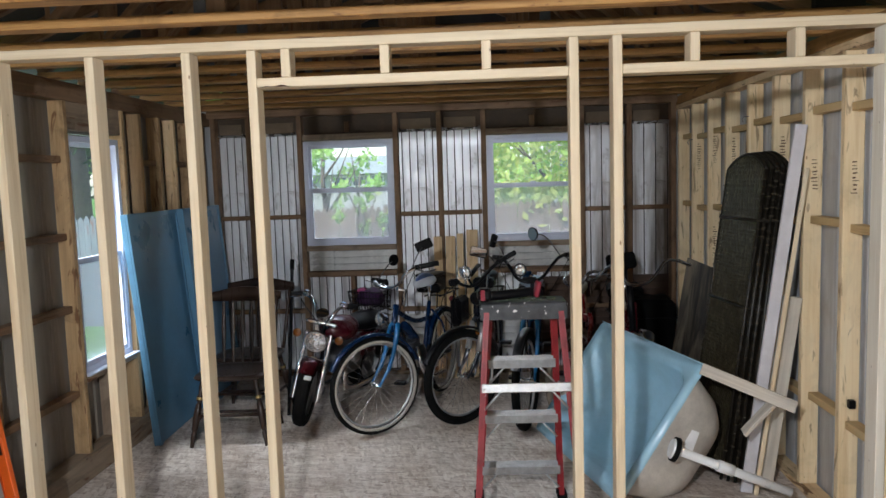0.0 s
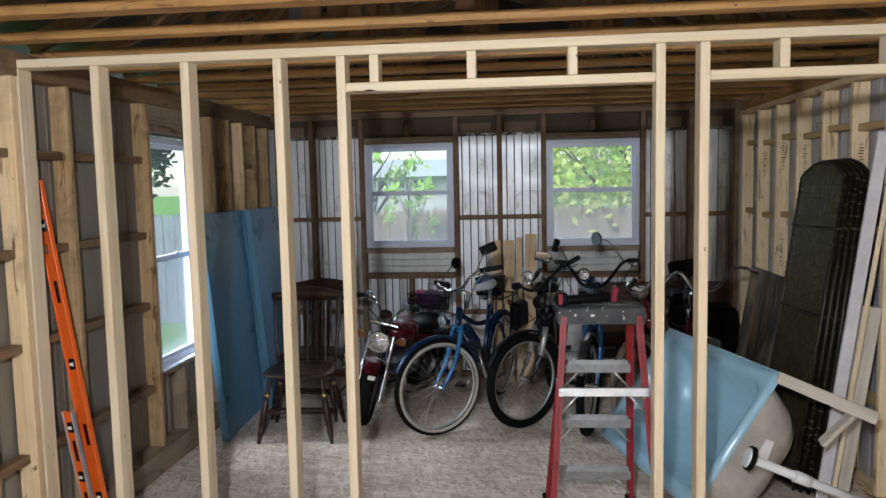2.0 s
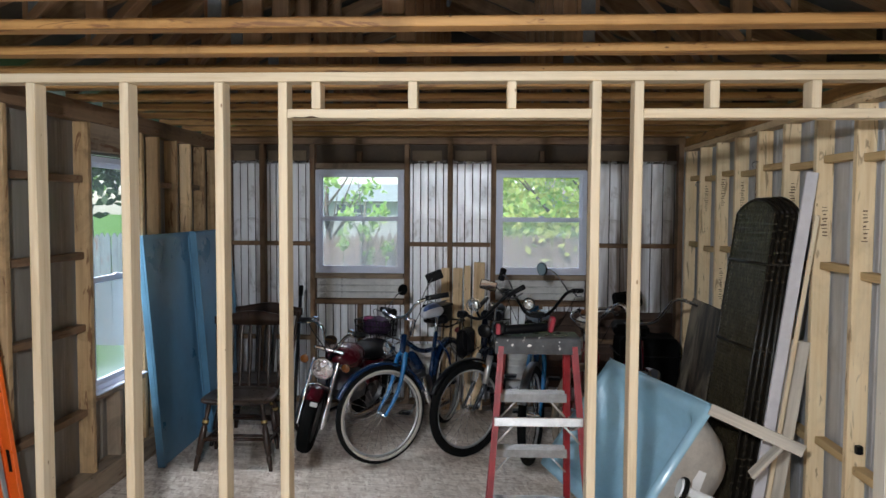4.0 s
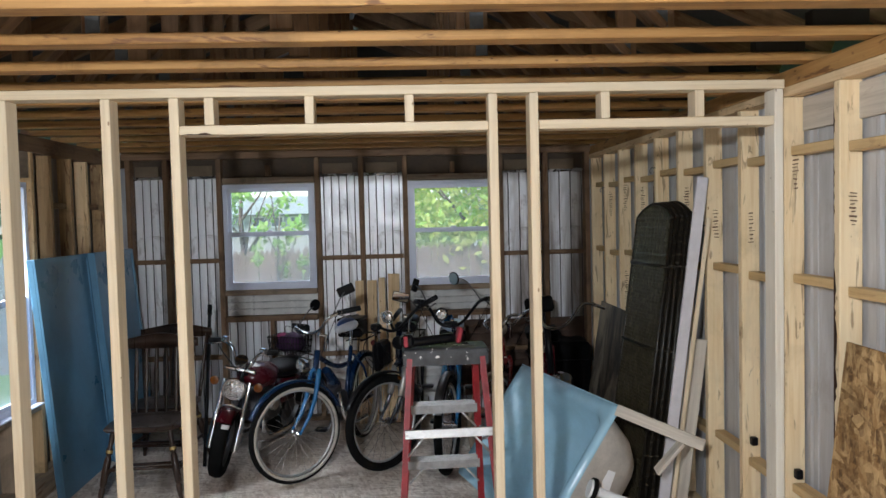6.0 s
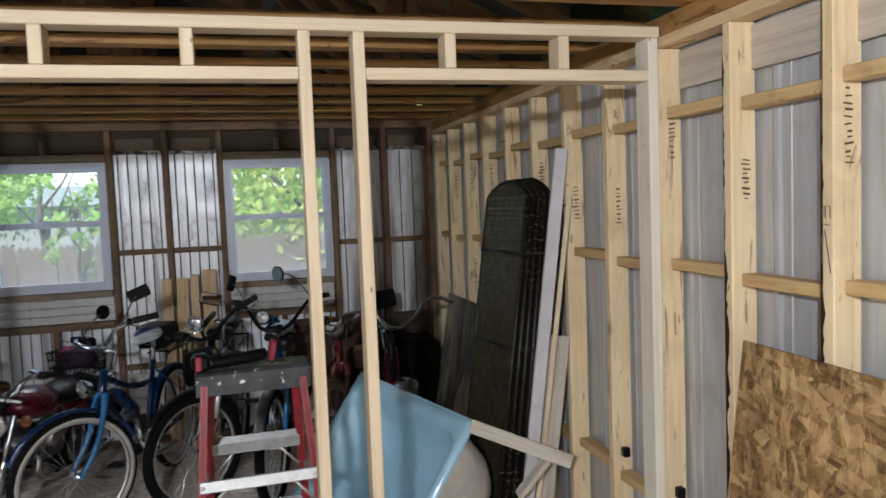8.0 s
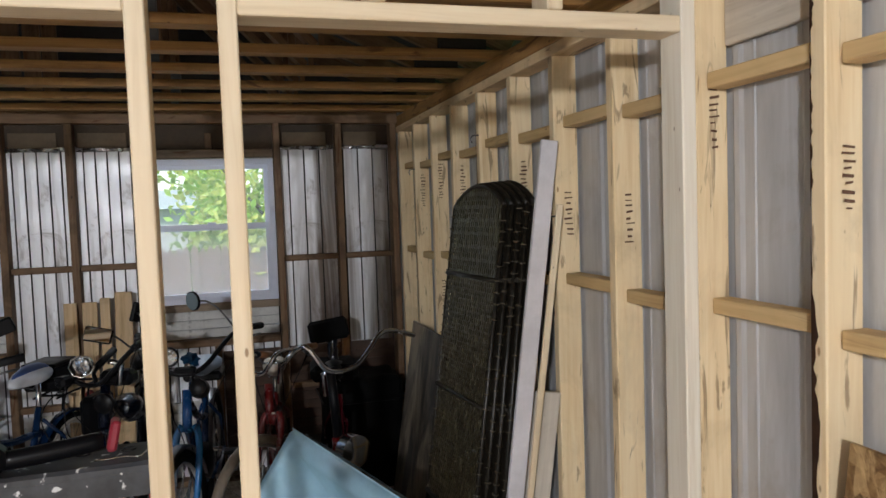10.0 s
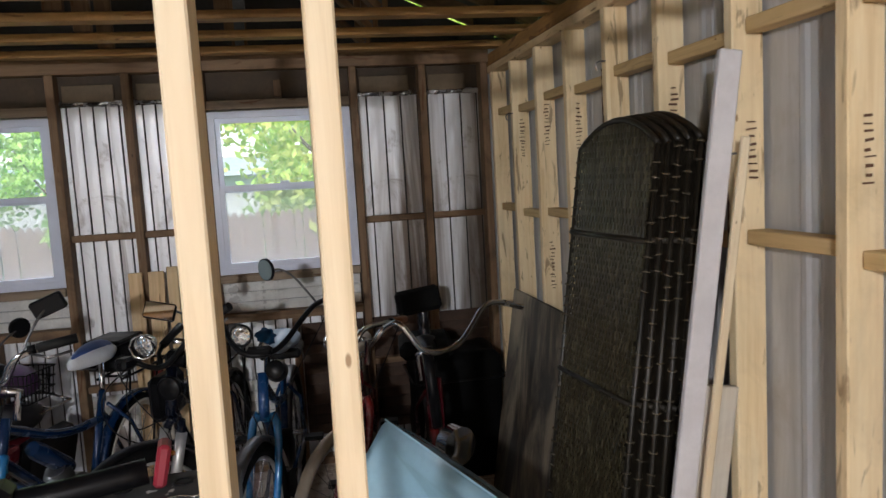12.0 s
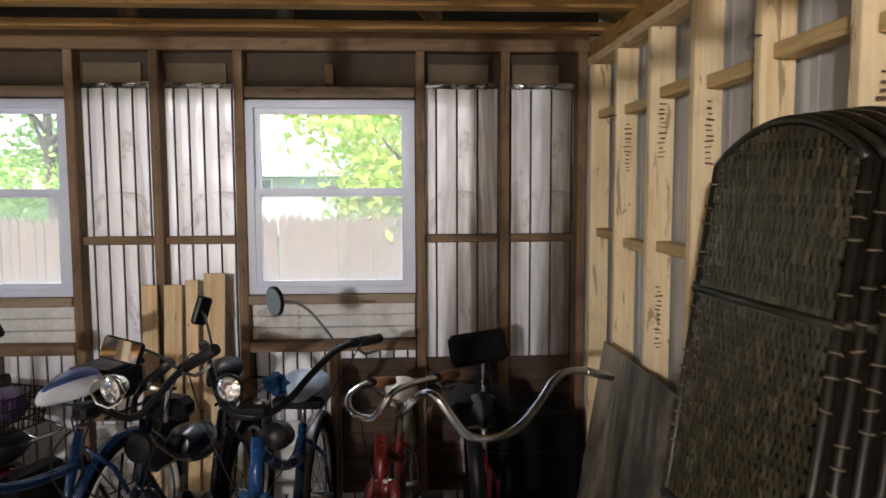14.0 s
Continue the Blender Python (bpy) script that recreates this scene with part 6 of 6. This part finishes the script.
level("long orange spirit level leaning on the old studs", (-2.155, 3.29, 0.003), (-2.368, 3.235, 1.74), 0.062, M["orange"], M["orange"])
level("short orange and grey spirit level leaning beside the long one", (-2.205, 3.27, 0.003), (-2.262, 3.20, 0.66), 0.058, M["orange"], M["alu"])
for i, (x, w, h, t) in enumerate(((-0.335, 0.07, 1.20, -0.6), (-0.25, 0.08, 1.20, 0.4), (-0.155, 0.055, 1.22, -0.2), (-0.075, 0.095, 1.25, 0.8))):
    pl = thing("plank", "rough tan plank leaning on the metal back wall", "board", pose(x, 6.16, 0.0, -4.5, t, 0), "leaning planks")
    part("board", box_bm(w, 0.022, h, 0.003), pine[2], pl, "", pose(0, 0, h / 2 + 0.002))

# ---------------------------------------------------------------- small things on the walls
for y, z in ((3.465, 0.60), (3.065, 0.58)):
    jb = thing("outlet_box", "small black outlet box nailed to a stud", "outlet box", pose(XR + 0.045, y, z))
    part("body", box_bm(0.03, 0.03, 0.04, 0.004), M["black"], jb, "", pose(0, 0, 0))
M["ink"] = plain("lumber_ink", (0.13, 0.065, 0.037), 0.8)
rng = random.Random(21)
# grade stamps too faint to read, along the faces of the yellow studs
for k in range(-2, 8):
    y = 3.09 + 0.398 * k - 0.0075
    if rng.random() < (0.9 if k < 4 else 0.5):
        st = thing("grade_stamp", "unreadable dark ink marks stamped on a stud", "ink stamp", pose(XR + 0.045, y, 0), "grade stamps")
        for z0 in (rng.uniform(0.9, 1.3), rng.uniform(1.55, 1.85))[rng.randint(0, 1):]:
            z = z0
            for j in range(rng.randint(8, 14)):
                h = rng.uniform(0.003, 0.007)
                part("ink_bar", box_bm(rng.uniform(0.012, 0.030), 0.0012, h, 0), M["ink"], st, "", pose(rng.uniform(-0.004, 0.004), 0, z, 0, rng.uniform(-8, 8)))
                z += h + rng.uniform(0.008, 0.015)
# pencil scrawl and blue chalk on a stud near the strand board
scrawl = thing("pencil_scrawl", "dark scrawled carpenter's mark on a pale stud", "pencil mark", pose(XR - 0.0012, 2.312, 0))
part("stroke", tubes(0.0012, ((0, 0.012, 1.63), (0, -0.012, 1.632), (0, -0.013, 1.60)), ((0, 0.004, 1.63), (0, 0.003, 1.60)), ((0, 0.010, 1.585), (0, -0.012, 1.582)), ((0, 0.006, 1.57), (0, -0.004, 1.52), (0, -0.014, 1.46)), sides=4), M["ink"], scrawl)
# wire hooks on the studs
for y, z in ((4.68, 1.98), (5.87, 1.9), (3.88, 1.62)):
    hk = thing("wire_hook", "small bent wire hook on a stud", "hook", pose(XR, y, z))
    part("wire", tubes(0.003, ((0, 0, 0.02), (-0.03, 0, 0.02), (-0.04, 0, 0.0), (-0.03, 0, -0.015)), sides=6, round_off=1), M["steel"], hk)
# low horizontal siding behind the bicycles
M["rust"] = plain("rusty_siding", (0.085, 0.05, 0.034), 0.6, 0.1, 0.5, 6.0)
for a, b in ((-0.66, -0.34), (-0.29, 0.03), (0.08, 0.44), (0.49, 0.85), (0.90, 1.24), (1.29, 1.60)):
    for k in range(11 if a > 0.45 else 6):
        part("siding_strip", box_bm(b - a - 0.006, 0.012, 0.063, 0.003), M["rust" if a > 0.45 else "siding"], north, "", pose((a + b) / 2, B1 - 0.022 + 0.004 * (k % 2), 0.19 + 0.06 * k, 8))

# black corded block, added to stand for the shade in the back corner
M["corner_shade"] = plain("corner_shade_black", (0.005, 0.005, 0.005), 0.7, 0, 0.4, 12.0, 0.6, 0.08)
crate = thing("covered_crate", "black block standing in for the shade in the back corner", "crate", pose(1.30, 6.03, 0.0))
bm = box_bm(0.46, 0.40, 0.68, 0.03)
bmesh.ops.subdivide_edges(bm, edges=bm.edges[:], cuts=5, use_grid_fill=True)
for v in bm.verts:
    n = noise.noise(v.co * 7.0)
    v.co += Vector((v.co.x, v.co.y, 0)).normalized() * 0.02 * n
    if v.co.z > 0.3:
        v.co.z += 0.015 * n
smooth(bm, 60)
part("tarpaulin", bm, M["corner_shade"], crate, "", pose(0, 0, 0.342))
part("cord", tubes(0.005, [(0.25 * math.copysign(1, math.cos(a)) * min(1, abs(math.cos(a)) * 1.5), 0.22 * math.copysign(1, math.sin(a)) * min(1, abs(math.sin(a)) * 1.5), 0.55) for a in [6.283 * k / 24 for k in range(25)]], sides=6), M["black"], crate)
